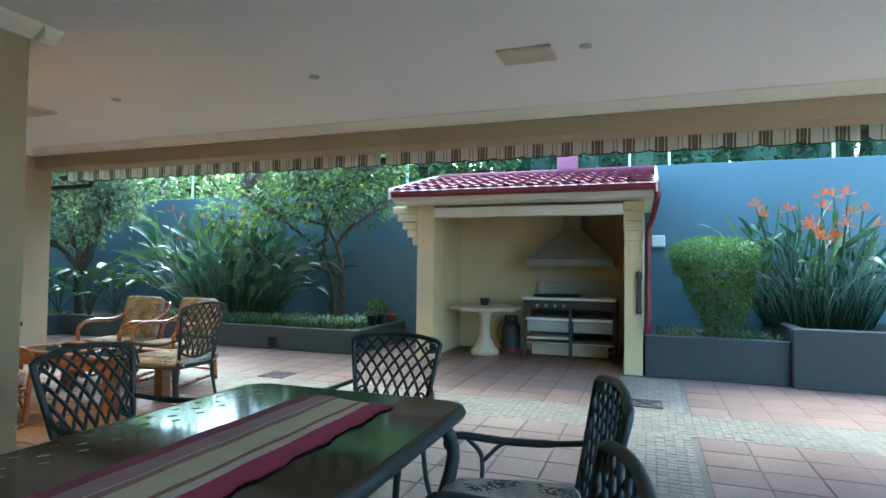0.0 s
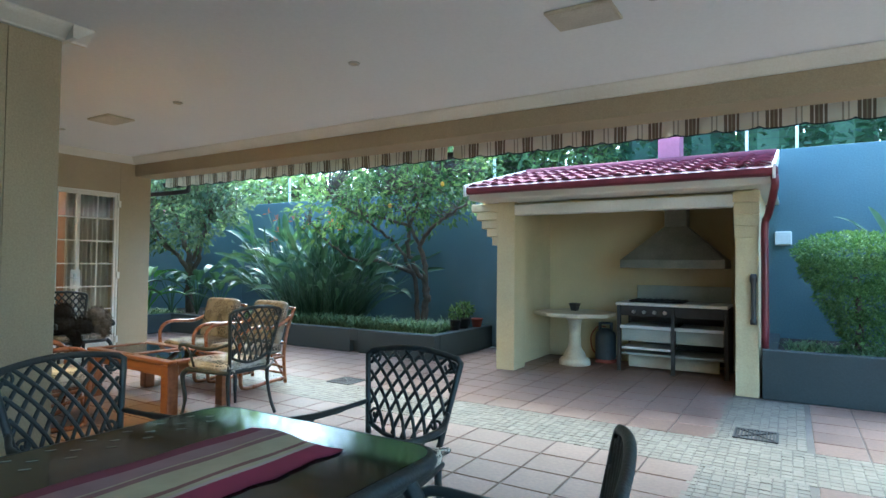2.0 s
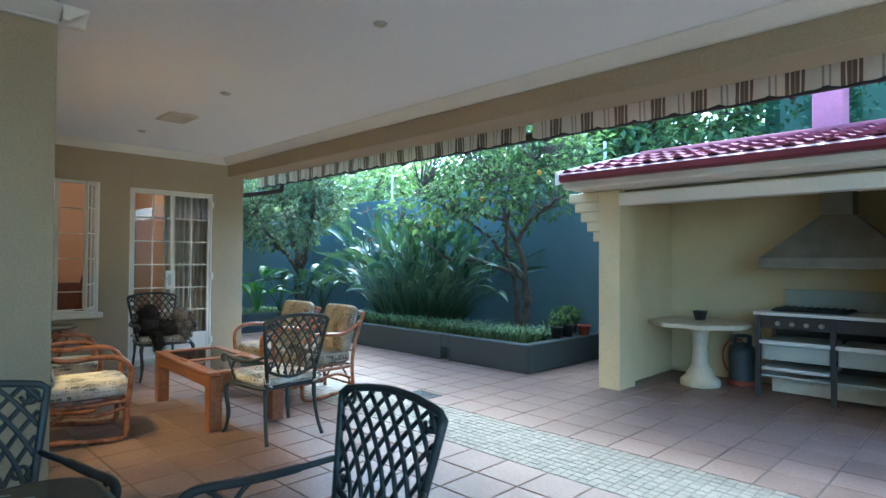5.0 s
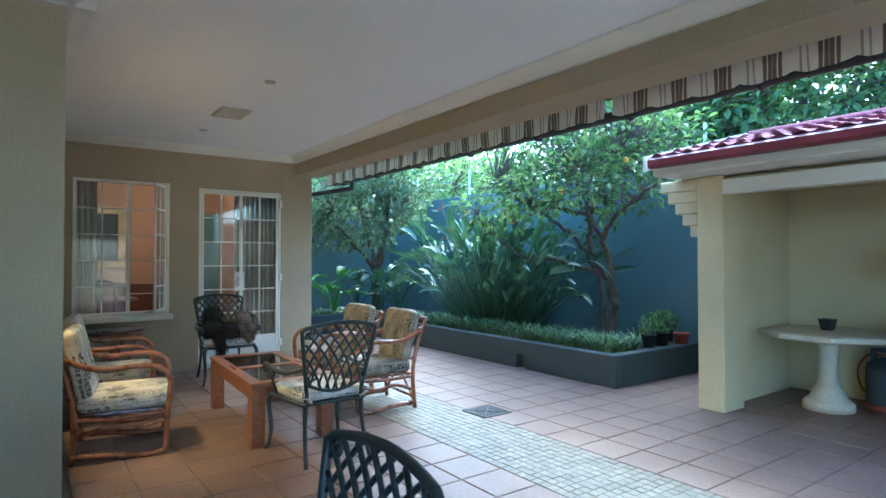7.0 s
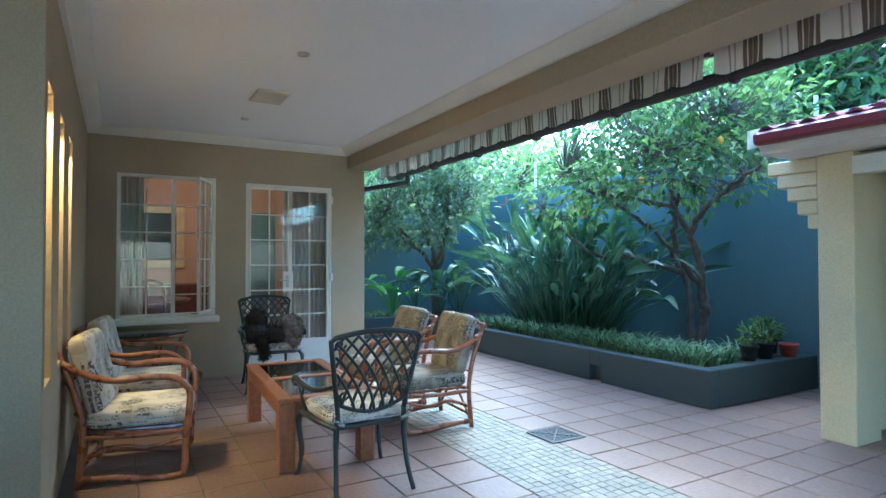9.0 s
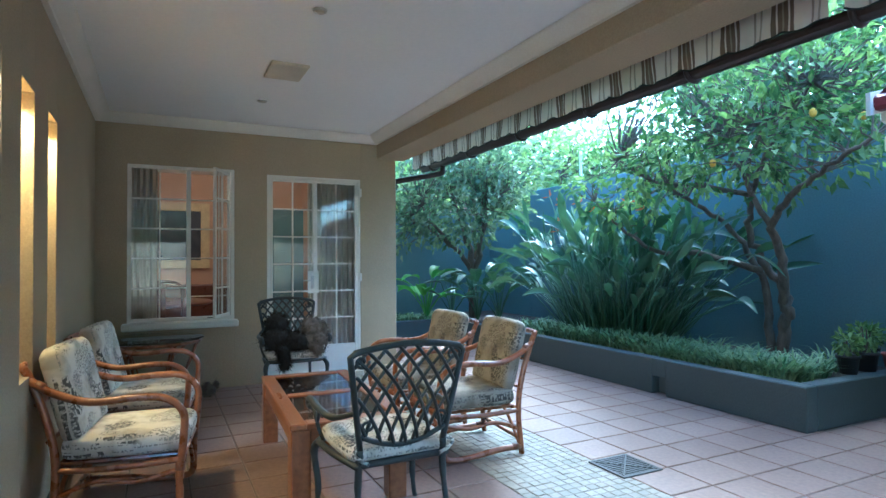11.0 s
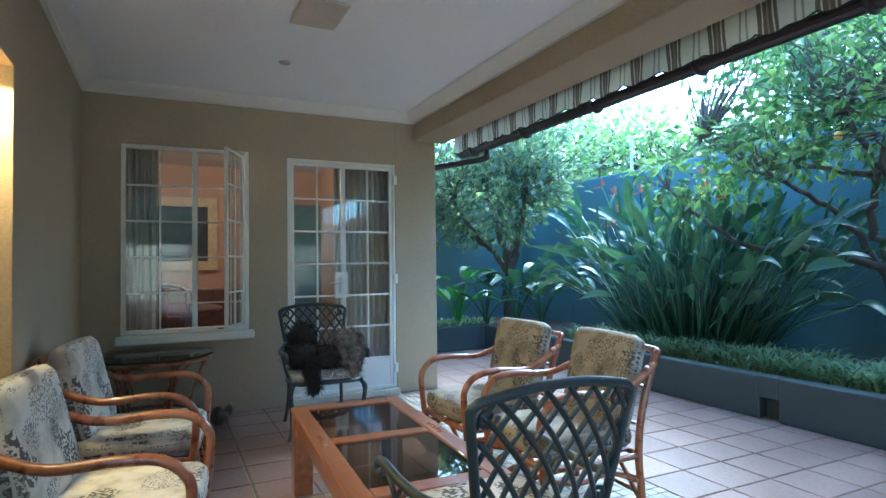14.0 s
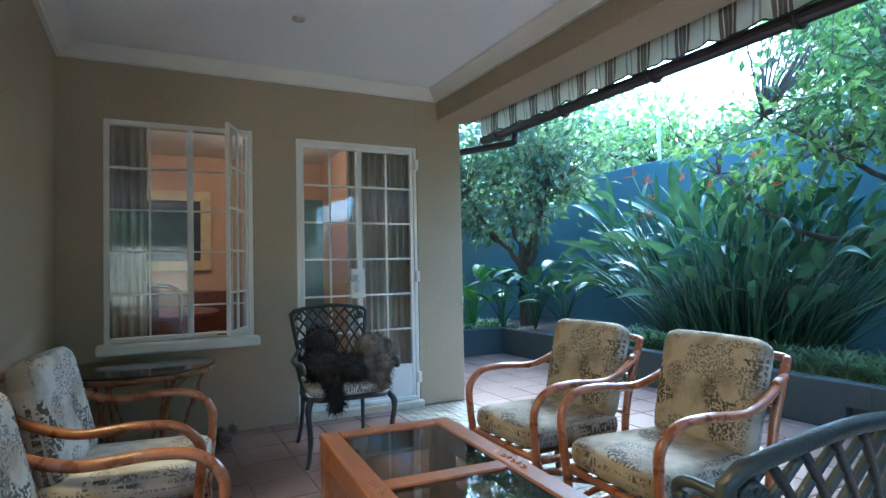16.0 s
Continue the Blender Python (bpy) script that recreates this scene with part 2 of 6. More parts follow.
PICTURE = material("dark_painting", (0.05, 0.04, 0.045), 0.4, (0.015, 0.014, 0.02), 7, 40, 0.05)
GILT = material("pale_gilt", (0.55, 0.40, 0.20), 0.4, None, 9, 60, 0.1)
BEIGE, BROWN = (0.78, 0.69, 0.54), (0.19, 0.135, 0.088)
AWNING = stripes_material("striped_awning_cloth", "X", 0.285, [
    (0.0, BEIGE), (0.30, (0.40, 0.33, 0.24)), (0.34, BEIGE), (0.42, (0.44, 0.37, 0.27)), (0.46, BEIGE), (0.62, BROWN), (0.70, BEIGE), (0.73, BROWN),
    (0.80, (0.34, 0.27, 0.18)), (0.83, BROWN), (0.90, BEIGE), (0.93, BROWN)], thin=0.55)
RUNNER = stripes_material("striped_runner_cloth", "X", 1.0, [
    (0.0, (0.20, 0.05, 0.075)), (0.05, (0.33, 0.21, 0.20)), (0.115, (0.48, 0.40, 0.27)), (0.125, (0.28, 0.15, 0.14)), (0.15, (0.52, 0.47, 0.29)),
    (0.245, (0.25, 0.12, 0.10)), (0.262, (0.52, 0.47, 0.29)), (0.285, (0.55, 0.45, 0.38)), (0.297, (0.30, 0.035, 0.085)), (0.39, (0.2, 0.03, 0.06))])
BRAID = material("dark_green_braid", (0.02, 0.03, 0.024), 0.8, None, 30, 120, 0.3)
LEMON = leaf_material("lemon_leaf", (0.040, 0.080, 0.030), (0.22, 0.29, 0.105), 0.45)
PLUME = leaf_material("grey_green_leaf", (0.060, 0.095, 0.058), (0.21, 0.25, 0.15), 0.45)
STRAP = leaf_material("strelitzia_leaf", (0.026, 0.064, 0.036), (0.105, 0.172, 0.096), 0.22, 0.34)
PALE_LEAF = leaf_material("fresh_broad_leaf", (0.09, 0.23, 0.045), (0.15, 0.30, 0.06))
GRASS = leaf_material("border_grass_blade", (0.05, 0.11, 0.05), (0.30, 0.37, 0.20), 0.3)
HEDGE = leaf_material("dark_hedge_leaf", (0.045, 0.095, 0.05), (0.12, 0.19, 0.09))
TOPIARY = leaf_material("bright_clipped_leaf", (0.07, 0.14, 0.04), (0.17, 0.25, 0.08))
# leaf colour made paler to carry sunlight and bright haze on far trees
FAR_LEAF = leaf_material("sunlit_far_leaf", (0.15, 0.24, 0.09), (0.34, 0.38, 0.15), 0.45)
FLOWER = material("orange_petal", (0.72, 0.22, 0.04), 0.6, (0.60, 0.10, 0.03), 20, 60, 0.05)


# ---- mesh building ----
class Shape:
    """Collects vertices and faces of one mesh."""

    def __init__(self):
        self.v, self.f = [], []

    def add(self, verts, faces):
        k = len(self.v)
        self.v += [tuple(p) for p in verts]
        self.f += [tuple(i + k for i in f) for f in faces]
        return self

    def box(self, x0, x1, y0, y1, z0, z1, c=0.004):
        lo, hi = (x0, y0, z0), (x1, y1, z1)
        c = min(c, (x1 - x0) / 3, (y1 - y0) / 3, (z1 - z0) / 3)
        verts, key = [], {}
        for s in [(i, j, k) for i in (0, 1) for j in (0, 1) for k in (0, 1)]:
            for a in range(3):
                p = []
                for d in range(3):
                    e = hi[d] if s[d] else lo[d]
                    p.append(e if d == a else e - c if s[d] else e + c)
                key[s, a] = len(verts)
                verts.append(p)
        faces = []
        for a in range(3):
            b, d = (a + 1) % 3, (a + 2) % 3
            for side in (0, 1):
                ring = []
                for u, w in ((0, 0), (1, 0), (1, 1), (0, 1)):
                    s = [0, 0, 0]
                    s[a], s[b], s[d] = side, u, w
                    ring.append(key[tuple(s), a])
                faces.append(ring if side else ring[::-1])
            for u in (0, 1):
                for w in (0, 1):
                    s0, s1 = [0, 0, 0], [0, 0, 0]
                    s0[b], s0[d], s1[b], s1[d] = u, w, u, w
                    s1[a] = 1
                    s0, s1 = tuple(s0), tuple(s1)
                    q = [key[s0, b], key[s1, b], key[s1, d], key[s0, d]]
                    faces.append(q if u != w else q[::-1])
        for s in [(i, j, k) for i in (0, 1) for j in (0, 1) for k in (0, 1)]:
            q = [key[s, 0], key[s, 1], key[s, 2]]
            faces.append(q if sum(s) % 2 else q[::-1])
        return self.add(verts, faces)

    def tube(self, pts, r, n=8, loop=False, flat=1.0):
        pts = [Vector(p) for p in pts]
        rs = r if isinstance(r, (list, tuple)) else [r] * len(pts)
        verts, faces = [], []
        up = None
        m = len(pts)
        for i, p in enumerate(pts):
            if loop:
                d = pts[(i + 1) % m] - pts[i - 1]
            else:
                d = pts[min(i + 1, m - 1)] - pts[max(i - 1, 0)]
            d = d.normalized() if d.length else Vector((0, 0, 1))
            if up is None:
                up = d.orthogonal().normalized()
            up = up - d * up.dot(d)
            up = up.normalized() if up.length > 1e-6 else d.orthogonal().normalized()
            side = d.cross(up)
            for k in range(n):
                a = 2 * math.pi * k / n
                verts.append(p + (up * math.cos(a) + side * math.sin(a) * flat) * rs[i])
        for i in range(m if loop else m - 1):
            j = (i + 1) % m
            for k in range(n):
                q = (k + 1) % n
                faces.append((i * n + k, i * n + q, j * n + q, j * n + k))
        if not loop:
            faces.append(tuple(range(n))[::-1])
            faces.append(tuple((m - 1) * n + k for k in range(n)))
        return self.add(verts, faces)

    def lathe(self, profile, n=20, at=(0, 0, 0), sx=1.0, sy=1.0, turn=0.0):
        verts, faces = [], []
        for r, z in profile:
            for k in range(n):
                a = 2 * math.pi * k / n + turn
                verts.append((at[0] + r * math.cos(a) * sx, at[1] + r * math.sin(a) * sy, at[2] + z))
        for i in range(len(profile) - 1):
            for k in range(n):
                q = (k + 1) % n
                faces.append((i * n + k, i * n + q, (i + 1) * n + q, (i + 1) * n + k))
        faces.append(tuple(range(n))[::-1])
        faces.append(tuple((len(profile) - 1) * n + k for k in range(n)))
        return self.add(verts, faces)

    def prism(self, outline, z0, z1):
        n = len(outline)
        return self.add([(x, y, z0) for x, y in outline] + [(x, y, z1) for x, y in outline],
                        [tuple(range(n))[::-1], tuple(range(n, 2 * n))] + [(i, (i + 1) % n, n + (i + 1) % n, n + i) for i in range(n)])

    def mesh(self, name, mat, smooth=False):
        me = bpy.data.meshes.new(name)
        me.from_pydata(self.v, [], self.f)
        me.materials.append(mat)
        if smooth:
            me.polygons.foreach_set("use_smooth", [True] * len(me.polygons))
        me.update()
        return me


def part(name, shape, mat, parent=None, label="", smooth=False):
    ob = new(name, shape.mesh(name, mat, smooth))
    if parent:
        ob.parent = parent
    return tagged(ob, label)


def thing(name, label, category, m=None, group="", kind=""):
    ob = new(name)
    ob.empty_display_size = 0.1
    if m is not None:
        ob.matrix_world = m
    return tagged(ob, label, category, group, kind)


def structure(name, shape, mat, label, category, smooth=False):
    return tagged(part(name, shape, mat, None, "", smooth), label, category, "", "structure")


def curve(points, steps=6):
    """Smooth points through the given ones."""
    p = [Vector(q) for q in points]
    p = [p[0] * 2 - p[1]] + p + [p[-1] * 2 - p[-2]]
    out = []
    for i in range(1, len(p) - 2):
        a, b, c, d = p[i - 1:i + 3]
        for s in range(steps):
            t = s / steps
            out.append(0.5 * ((2 * b) + (c - a) * t + (2 * a - 5 * b + 4 * c - d) * t * t + (3 * b - a - 3 * c + d) * t ** 3))
    return out + [p[-2]]


# ---- large structure ----
CEIL, WALL_X, WALL_Y, POST_X, END_Y = 2.69, -7.22, 3.745, -3.29, 6.76
rng = random.Random(7)

structure("ground", Shape().box(-300, 300, -300, 300, -0.5, -0.06, 0.001), LAWN, "flat green-brown ground around the house", "ground")
floor = structure("floor", Shape().box(-10.9, 9.5, -0.9, 10.2, -0.06, -0.007, 0.001), GROUT, "terracotta tiled patio floor with grey grout", "floor")

# wall with the window and the garden door, at the end of the veranda
WIN, DOOR = (4.01, 4.98, 0.695, 2.225), (5.305, 6.33, 0.06, 2.195)
end_wall = Shape()
x0, x1 = WALL_X - 0.24, WALL_X
end_wall.box(x0, x1, WALL_Y - 0.25, WIN[0], 0, CEIL, 0.002)
end_wall.box(x0, x1, WIN[0], WIN[1], 0, WIN[2] - 0.06, 0.002)
end_wall.box(x0, x1, WIN[0], WIN[1], WIN[3], CEIL, 0.002)
end_wall.box(x0, x1, WIN[1], DOOR[0], 0, CEIL, 0.002)
end_wall.box(x0, x1, DOOR[0], DOOR[1], DOOR[3], CEIL, 0.002)
end_wall.box(x0, x1, DOOR[1], END_Y, 0, CEIL, 0.004)
structure("wall_west", end_wall, WALL, "khaki plastered house wall round the window and garden door", "wall")
side = Shape()
side.box(-12.6, x0, END_Y - 0.24, END_Y, 0, CEIL + 0.3, 0.004)
structure("wall_gable", side, WALL, "khaki plastered side wall of the house facing the garden", "wall")

# wall with three lit niches, and the wall beside the dining table
niches = [(-3.67, -3.38), (-4.33, -4.03), (-5.01, -4.71)]
nz0, nz1 = 0.74, 2.10
back = Shape()
edges = [POST_X] + [e for a, b in niches for e in (b, a)] + [WALL_X - 0.0]
for i in range(0, len(edges), 2):
    back.box(edges[i + 1], edges[i], WALL_Y - 0.28, WALL_Y, 0, CEIL, 0.003)
for a, b in niches:
    back.box(a, b, WALL_Y - 0.28, WALL_Y, 0, nz0, 0.002)
    back.box(a, b, WALL_Y - 0.28, WALL_Y, nz1, CEIL, 0.002)
back.box(WALL_X, POST_X - 0.24, WALL_Y - 0.36, WALL_Y - 0.283, 0, CEIL, 0.002)
structure("wall_south", back, WALL, "khaki plastered wall with three tall lit niches", "wall")
structure("wall_dining", Shape().box(POST_X - 0.24, POST_X - 0.001, -0.9, WALL_Y - 0.283, 0, CEIL, 0.003), WALL, "khaki plastered wall beside the dining table", "wall")
structure("wall_back", Shape().box(POST_X - 0.24, 3.0, -1.15, -0.903, 0, CEIL, 0.003), WALL, "plain khaki wall behind the dining area", "wall")
structure("column_east", Shape().box(3.0, 3.25, 6.5, END_Y + 0.1, 0, CEIL, 0.01), WALL, "khaki plastered corner column of the veranda", "column")

structure("ceiling", Shape().box(-7.6, 3.25, -1.15, 6.9, CEIL + 0.003, CEIL + 0.2, 0.002), CEILING, "smooth white painted veranda ceiling", "ceiling")
structure("beam", Shape().box(WALL_X - 0.02, 3.0, 6.53, 6.86, 2.445, CEIL, 0.006), WALL, "khaki plastered beam along the open side", "beam")
structure("eaves", Shape().box(-7.9, 3.3, 6.862, 7.5, 2.66, 2.90, 0.006), WHITE, "white boarded eaves above the awning", "eaves")
structure("roof_slab", Shape().box(-12.6, 3.4, -1.3, 7.5, 2.99, 3.15, 0.01), MAROON, "low maroon roof above the veranda", "roof")


def cornice(name, a, b, inward):
    """A coved plaster cornice from a to b on a wall; inward points into the room."""
    a, b, w = Vector(a), Vector(b), Vector(inward)
    prof = [(0, -0.082), (0.030, -0.082), (0.036, -0.072), (0.055, -0.060), (0.075, -0.046), (0.098, -0.030), (0.118, -0.012), (0.126, 0), (0, 0)]
    s = Shape()
    vs = []
    for p in (a, b):
        for u, z in prof:
            vs.append(p + w * u + Vector((0, 0, z)))
    n = len(prof)
    s.add(vs, [(i, (i + 1) % n, n + (i + 1) % n, n + i) for i in range(n)] + [tuple(range(n))[::-1], tuple(range(n, 2 * n))])
    structure(name, s, WHITE, "white moulded plaster cornice under the ceiling", "cornice")


cornice("cornice_west", (WALL_X, WALL_Y, CEIL), (WALL_X, 6.53, CEIL), (1, 0, 0))
cornice("cornice_south", (WALL_X, WALL_Y, CEIL - 0.001), (POST_X + 0.126, WALL_Y, CEIL - 0.001), (0, 1, 0))
cornice("cornice_dining", (POST_X, -0.9, CEIL), (POST_X, WALL_Y + 0.126, CEIL), (1, 0, 0))
cornice("cornice_beam", (WALL_X, 6.53, CEIL - 0.001), (3.0, 6.53, CEIL - 0.001), (0, -1, 0))

# garden walls
bw = Shape()
bw.box(-9.45, -2.7, 10.2, 10.42, 0, 2.50, 0.006).box(-2.7, 9.5, 10.2, 10.42, 0, 2.75, 0.006).box(-11.1, -9.45, 10.2, 10.42, 0, 2.16, 0.006)
structure("boundary_wall_north", bw, BLUE, "high slate blue painted garden wall", "garden wall")
structure("boundary_wall_west", Shape().box(-11.1, -10.88, 6.0, 10.2, 0, 2.16, 0.006), BLUE, "slate blue painted side wall of the garden", "garden wall")
# added out of view: low for sky light, cream to bounce warm light inwards
structure("bounce_wall_east", Shape().box(9.28, 9.5, -1.2, 10.2, 0, 2.0, 0.006), CREAM, "unseen cream plastered wall that closes the patio and bounces light", "wall")


def planter_bed(name, outer, inner, height, label):
    """A rendered bed: rim walls round an L or box of soil, from boxes."""
    rim = structure(name, Shape().box(*outer[0], 0, height, 0.008), SLATE, label, "planter")
    for b in outer[1:]:
        part("planter_wall", Shape().box(*b, 0, height, 0.008), SLATE, rim)
    soil = Shape()
    for b in inner:
        soil.box(*b, 0, height - 0.05, 0.01)
    part("soil", soil, SOIL, rim, "dark bare soil")
    return rim


PL_Y, PL_X, PL_H = 8.49, -3.56, 0.335
planter_bed("planter_north", [(-9.3, -5.02, PL_Y, PL_Y + 0.13), (-4.86, PL_X, PL_Y, PL_Y + 0.13), (PL_X - 0.13, PL_X, PL_Y + 0.13, 10.19), (-9.43, -9.3, 6.77, PL_Y + 0.13)],
            [(-10.87, -9.43, 6.77, 10.19), (-9.43, PL_X - 0.13, PL_Y + 0.13, 10.19)], PL_H, "low dark slate rendered planter along the garden wall")
hole = Shape().box(-5.02, -4.86, PL_Y + 0.001, PL_Y + 0.13, 0.17, PL_H, 0.004).box(-5.02, -4.86, PL_Y + 0.09, PL_Y + 0.13, 0, 0.17, 0.002)
structure("planter_drain", hole, SLATE, "dark square drain opening at the foot of the planter", "drain opening")
planter_bed("planter_east", [(0.235, 1.72, 8.45, 8.58), (0.235, 0.36, 8.58, 10.19)], [(0.36, 1.72, 8.58, 10.19)], 0.48, "dark slate rendered planter beside the barbecue shelter")
planter_bed("planter_east_raised", [(1.72, 7.0, 8.36, 8.5), (1.72, 1.85, 8.5, 10.19)], [(1.85, 7.0, 8.5, 10.19)], 0.63, "taller dark slate rendered planter with flowers")


# ---- window and garden door ----
def glazed_frame(s, x, y0, y1, z0, z1, w, d):
    s.box(x, x + d, y0, y0 + w, z0, z1, 0.003).box(x, x + d, y1 - w, y1, z0, z1, 0.003)
    s.box(x, x + d, y0 + w, y1 - w, z0, z0 + w, 0.003).box(x, x + d, y0 + w, y1 - w, z1 - w, z1, 0.003)


def bars(parent, x, ys, zs, y0, y1, z0, z1, w=0.016, d=0.022):
    for y in ys:
        part("glazing_bar", Shape().box(x, x + d, y - w / 2, y + w / 2, z0, z1, 0.002), WHITE, parent)
    for z in zs:
        part("glazing_bar", Shape().box(x + 0.002, x + d - 0.002, y0, y1, z - w / 2, z + w / 2, 0.002), WHITE, parent)


def pane(parent, x, y0, y1, z0, z1):
    ob = part("pane", Shape().box(x, x + 0.004, y0, y1, z0, z1, 0.0005), GLASS, parent)
    ob.visible_shadow = False
    return ob


wx = WALL_X - 0.055
window = thing("window_1", "white steel window with glazing bars and one casement standing open", "window", kind="structure")
s = Shape()
glazed_frame(s, wx, WIN[0], WIN[1], WIN[2], WIN[3], 0.035, 0.05)
s.box(wx + 0.001, wx + 0.049, 4.53, 4.57, WIN[2] + 0.035, WIN[3] - 0.035, 0.003)
part("window_frame", s, WHITE, window)
part("window_sill", Shape().box(WALL_X - 0.15, WALL_X + 0.075, 3.965, 5.015, WIN[2] - 0.075, WIN[2] - 0.003, 0.012), WHITE, window, "thick white plastered sill")
zs = [WIN[2] + 0.035 + (WIN[3] - WIN[2] - 0.07) * i / 5 for i in range(1, 5)]
bars(window, wx + 0.012, [4.29], zs, WIN[0] + 0.035, 4.53, WIN[2] + 0.035, WIN[3] - 0.035)
pane(window, wx + 0.022, WIN[0] + 0.03, 4.535, WIN[2] + 0.03, WIN[3] - 0.03)
bars(window, wx + 0.012, [4.83], [zs[0] - 0.09] + zs[1:], 4.57, WIN[1] - 0.035, WIN[2] + 0.035, WIN[3] - 0.035, 0.012)
# the open casement, hinged on the side next to the door
case = part("casement", Shape(), WHITE, window, "white casement standing open")
s = Shape()
cw, ch = 0.40, WIN[3] - WIN[2] - 0.08
s.box(-cw, 0, 0, 0.028, 0, 0.028, 0.003).box(-cw, 0, 0, 0.028, ch - 0.028, ch, 0.003).box(-cw, -cw + 0.028, 0.001, 0.027, 0.028, ch - 0.028, 0.003).box(-0.028, 0, 0.001, 0.027, 0.028, ch - 0.028, 0.003)
s.box(-cw / 2 - 0.008, -cw / 2 + 0.008, 0.004, 0.024, 0.028, ch - 0.028, 0.002)
for i in range(1, 5):
    s.box(-cw + 0.028, -0.028, 0.006, 0.022, ch * i / 5 - 0.008, ch * i / 5 + 0.008, 0.002)
case.data = s.mesh("casement", WHITE)
case.matrix_basis = pose(WALL_X + 0.005, WIN[1] - 0.04, WIN[2] + 0.04, 0, 0, 155)
g = part("pane", Shape().box(-cw + 0.026, -0.026, 0.012, 0.016, 0.026, ch - 0.026, 0.0005), GLASS, case)
g.visible_shadow = False
part("stay", Shape().tube([(-0.3, 0.02, 0.02), (-0.26, 0.05, 0.0), (-0.18, 0.16, -0.01)], 0.005, 6), BROWN_IRON, case, "thin dark casement stay", True)

door = thing("door_1", "white steel garden door with small panes and a solid foot panel", "door", kind="structure")
s = Shape()
dy0, dy1, dz0, dz1 = DOOR
glazed_frame(s, wx, dy0, dy1, dz0, dz1, 0.03, 0.05)
part("door_frame", s, WHITE, door)
leaf = part("door_leaf", Shape(), WHITE, door)
s = Shape()
ly0, ly1, lz0, lz1 = dy0 + 0.032, dy1 - 0.032, dz0 + 0.01, dz1 - 0.032
s.box(wx + 0.004, wx + 0.044, ly0, ly0 + 0.03, lz0, lz1, 0.003).box(wx + 0.004, wx + 0.044, ly1 - 0.03, ly1, lz0, lz1, 0.003)
s.box(wx + 0.004, wx + 0.044, ly0 + 0.03, ly1 - 0.03, lz1 - 0.03, lz1, 0.003).box(wx + 0.008, wx + 0.040, ly0 + 0.03, ly1 - 0.03, lz0, 0.36, 0.004)
mid = (ly0 + ly1) / 2
s.box(wx + 0.003, wx + 0.046, mid - 0.022, mid + 0.022, 0.36, lz1 - 0.03, 0.003)
leaf.data = s.mesh("door_leaf", WHITE)
zs = [0.36 + (lz1 - 0.03 - 0.36) * i / 6 for i in range(1, 6)]
bars(leaf, wx + 0.012, [(ly0 + mid) / 2, (ly1 + mid) / 2], zs, ly0 + 0.03, ly1 - 0.03, 0.36, lz1 - 0.03)
for a, b in ((ly0 + 0.028, mid - 0.02), (mid + 0.02, ly1 - 0.028)):
    pane(leaf, wx + 0.022, a, b, 0.355, lz1 - 0.025)
lock = part("lock_plate", Shape().box(wx + 0.046, wx + 0.056, mid - 0.085, mid + 0.035, 0.93, 1.17, 0.004), WHITE, leaf)
part("door_handle", Shape().box(wx + 0.056, wx + 0.062, mid - 0.05, mid - 0.015, 0.98, 1.12, 0.003).tube([(wx + 0.062, mid - 0.03, 1.07), (wx + 0.095, mid - 0.03, 1.07), (wx + 0.10, mid - 0.05, 1.07), (wx + 0.10, mid - 0.14, 1.068)], 0.008, 8), STEEL, leaf, "brushed steel lever handle on a plate", True)
for z in (0.2, 1.05, 2.0):
    part("hinge", Shape().box(wx + 0.05, wx + 0.075, dy1 - 0.025, dy1 + 0.01, z, z + 0.09, 0.004), WHITE, door)
structure("door_step", Shape().box(WALL_X - 0.24, WALL_X + 0.05, dy0 - 0.02, dy1 + 0.02, -0.006, dz0 - 0.003, 0.008), STONE, "low stone step under the garden door", "step")

# ---- the room behind the window ----
structure("room_floor", Shape().box(-12.5, WALL_X - 0.245, 0.6, END_Y - 0.245, -0.006, 0.02, 0.002), MAHOGANY, "dark wooden floor of the dining room indoors", "floor")
room = Shape().box(-11.2, -11.0, 0.4, END_Y - 0.245, 0.02, CEIL, 0.002).box(-11.0, WALL_X - 0.245, 0.4, 0.6, 0.02, CEIL, 0.002).box(-11.0, WALL_X - 0.246, END_Y - 0.26, END_Y - 0.243, 0.02, CEIL, 0.002)
room.box(WALL_X - 0.35, WALL_X - 0.245, 0.6, WALL_Y - 0.4, 0.02, CEIL, 0.002)
structure("room_walls", room, ORANGE_ROOM, "warm terracotta painted walls of the room indoors", "wall")
structure("room_ceiling", Shape().box(-12.6, WALL_X - 0.241, 0.4, END_Y - 0.241, CEIL + 0.003, CEIL + 0.2, 0.002), WHITE, "white ceiling of the room indoors", "ceiling")


def drape(name, x, y0, y1, folds):
    s = Shape()
    n = folds * 8
    vs = []
    for z in (0.06, 1.2, 2.45):
        for i in range(n + 1):
            t = i / n
            vs.append((x + 0.03 * math.sin(t * folds * 2 * math.pi) + 0.006 * math.sin(9 * t + z), y0 + (y1 - y0) * t, z))
    for r in range(2):
        for i in range(n):
            s.f.append((r * (n + 1) + i, r * (n + 1) + i + 1, (r + 1) * (n + 1) + i + 1, (r + 1) * (n + 1) + i))
    s.v = vs
    k = len(vs)
    s.v = vs + [(p[0] - 0.006, p[1], p[2]) for p in vs]
    s.f += [tuple(i + k for i in f)[::-1] for f in s.f]
    tagged(part(name, s, CURTAIN, None, "", True), "pale folded curtain hanging inside the glass", "curtain", "curtains")


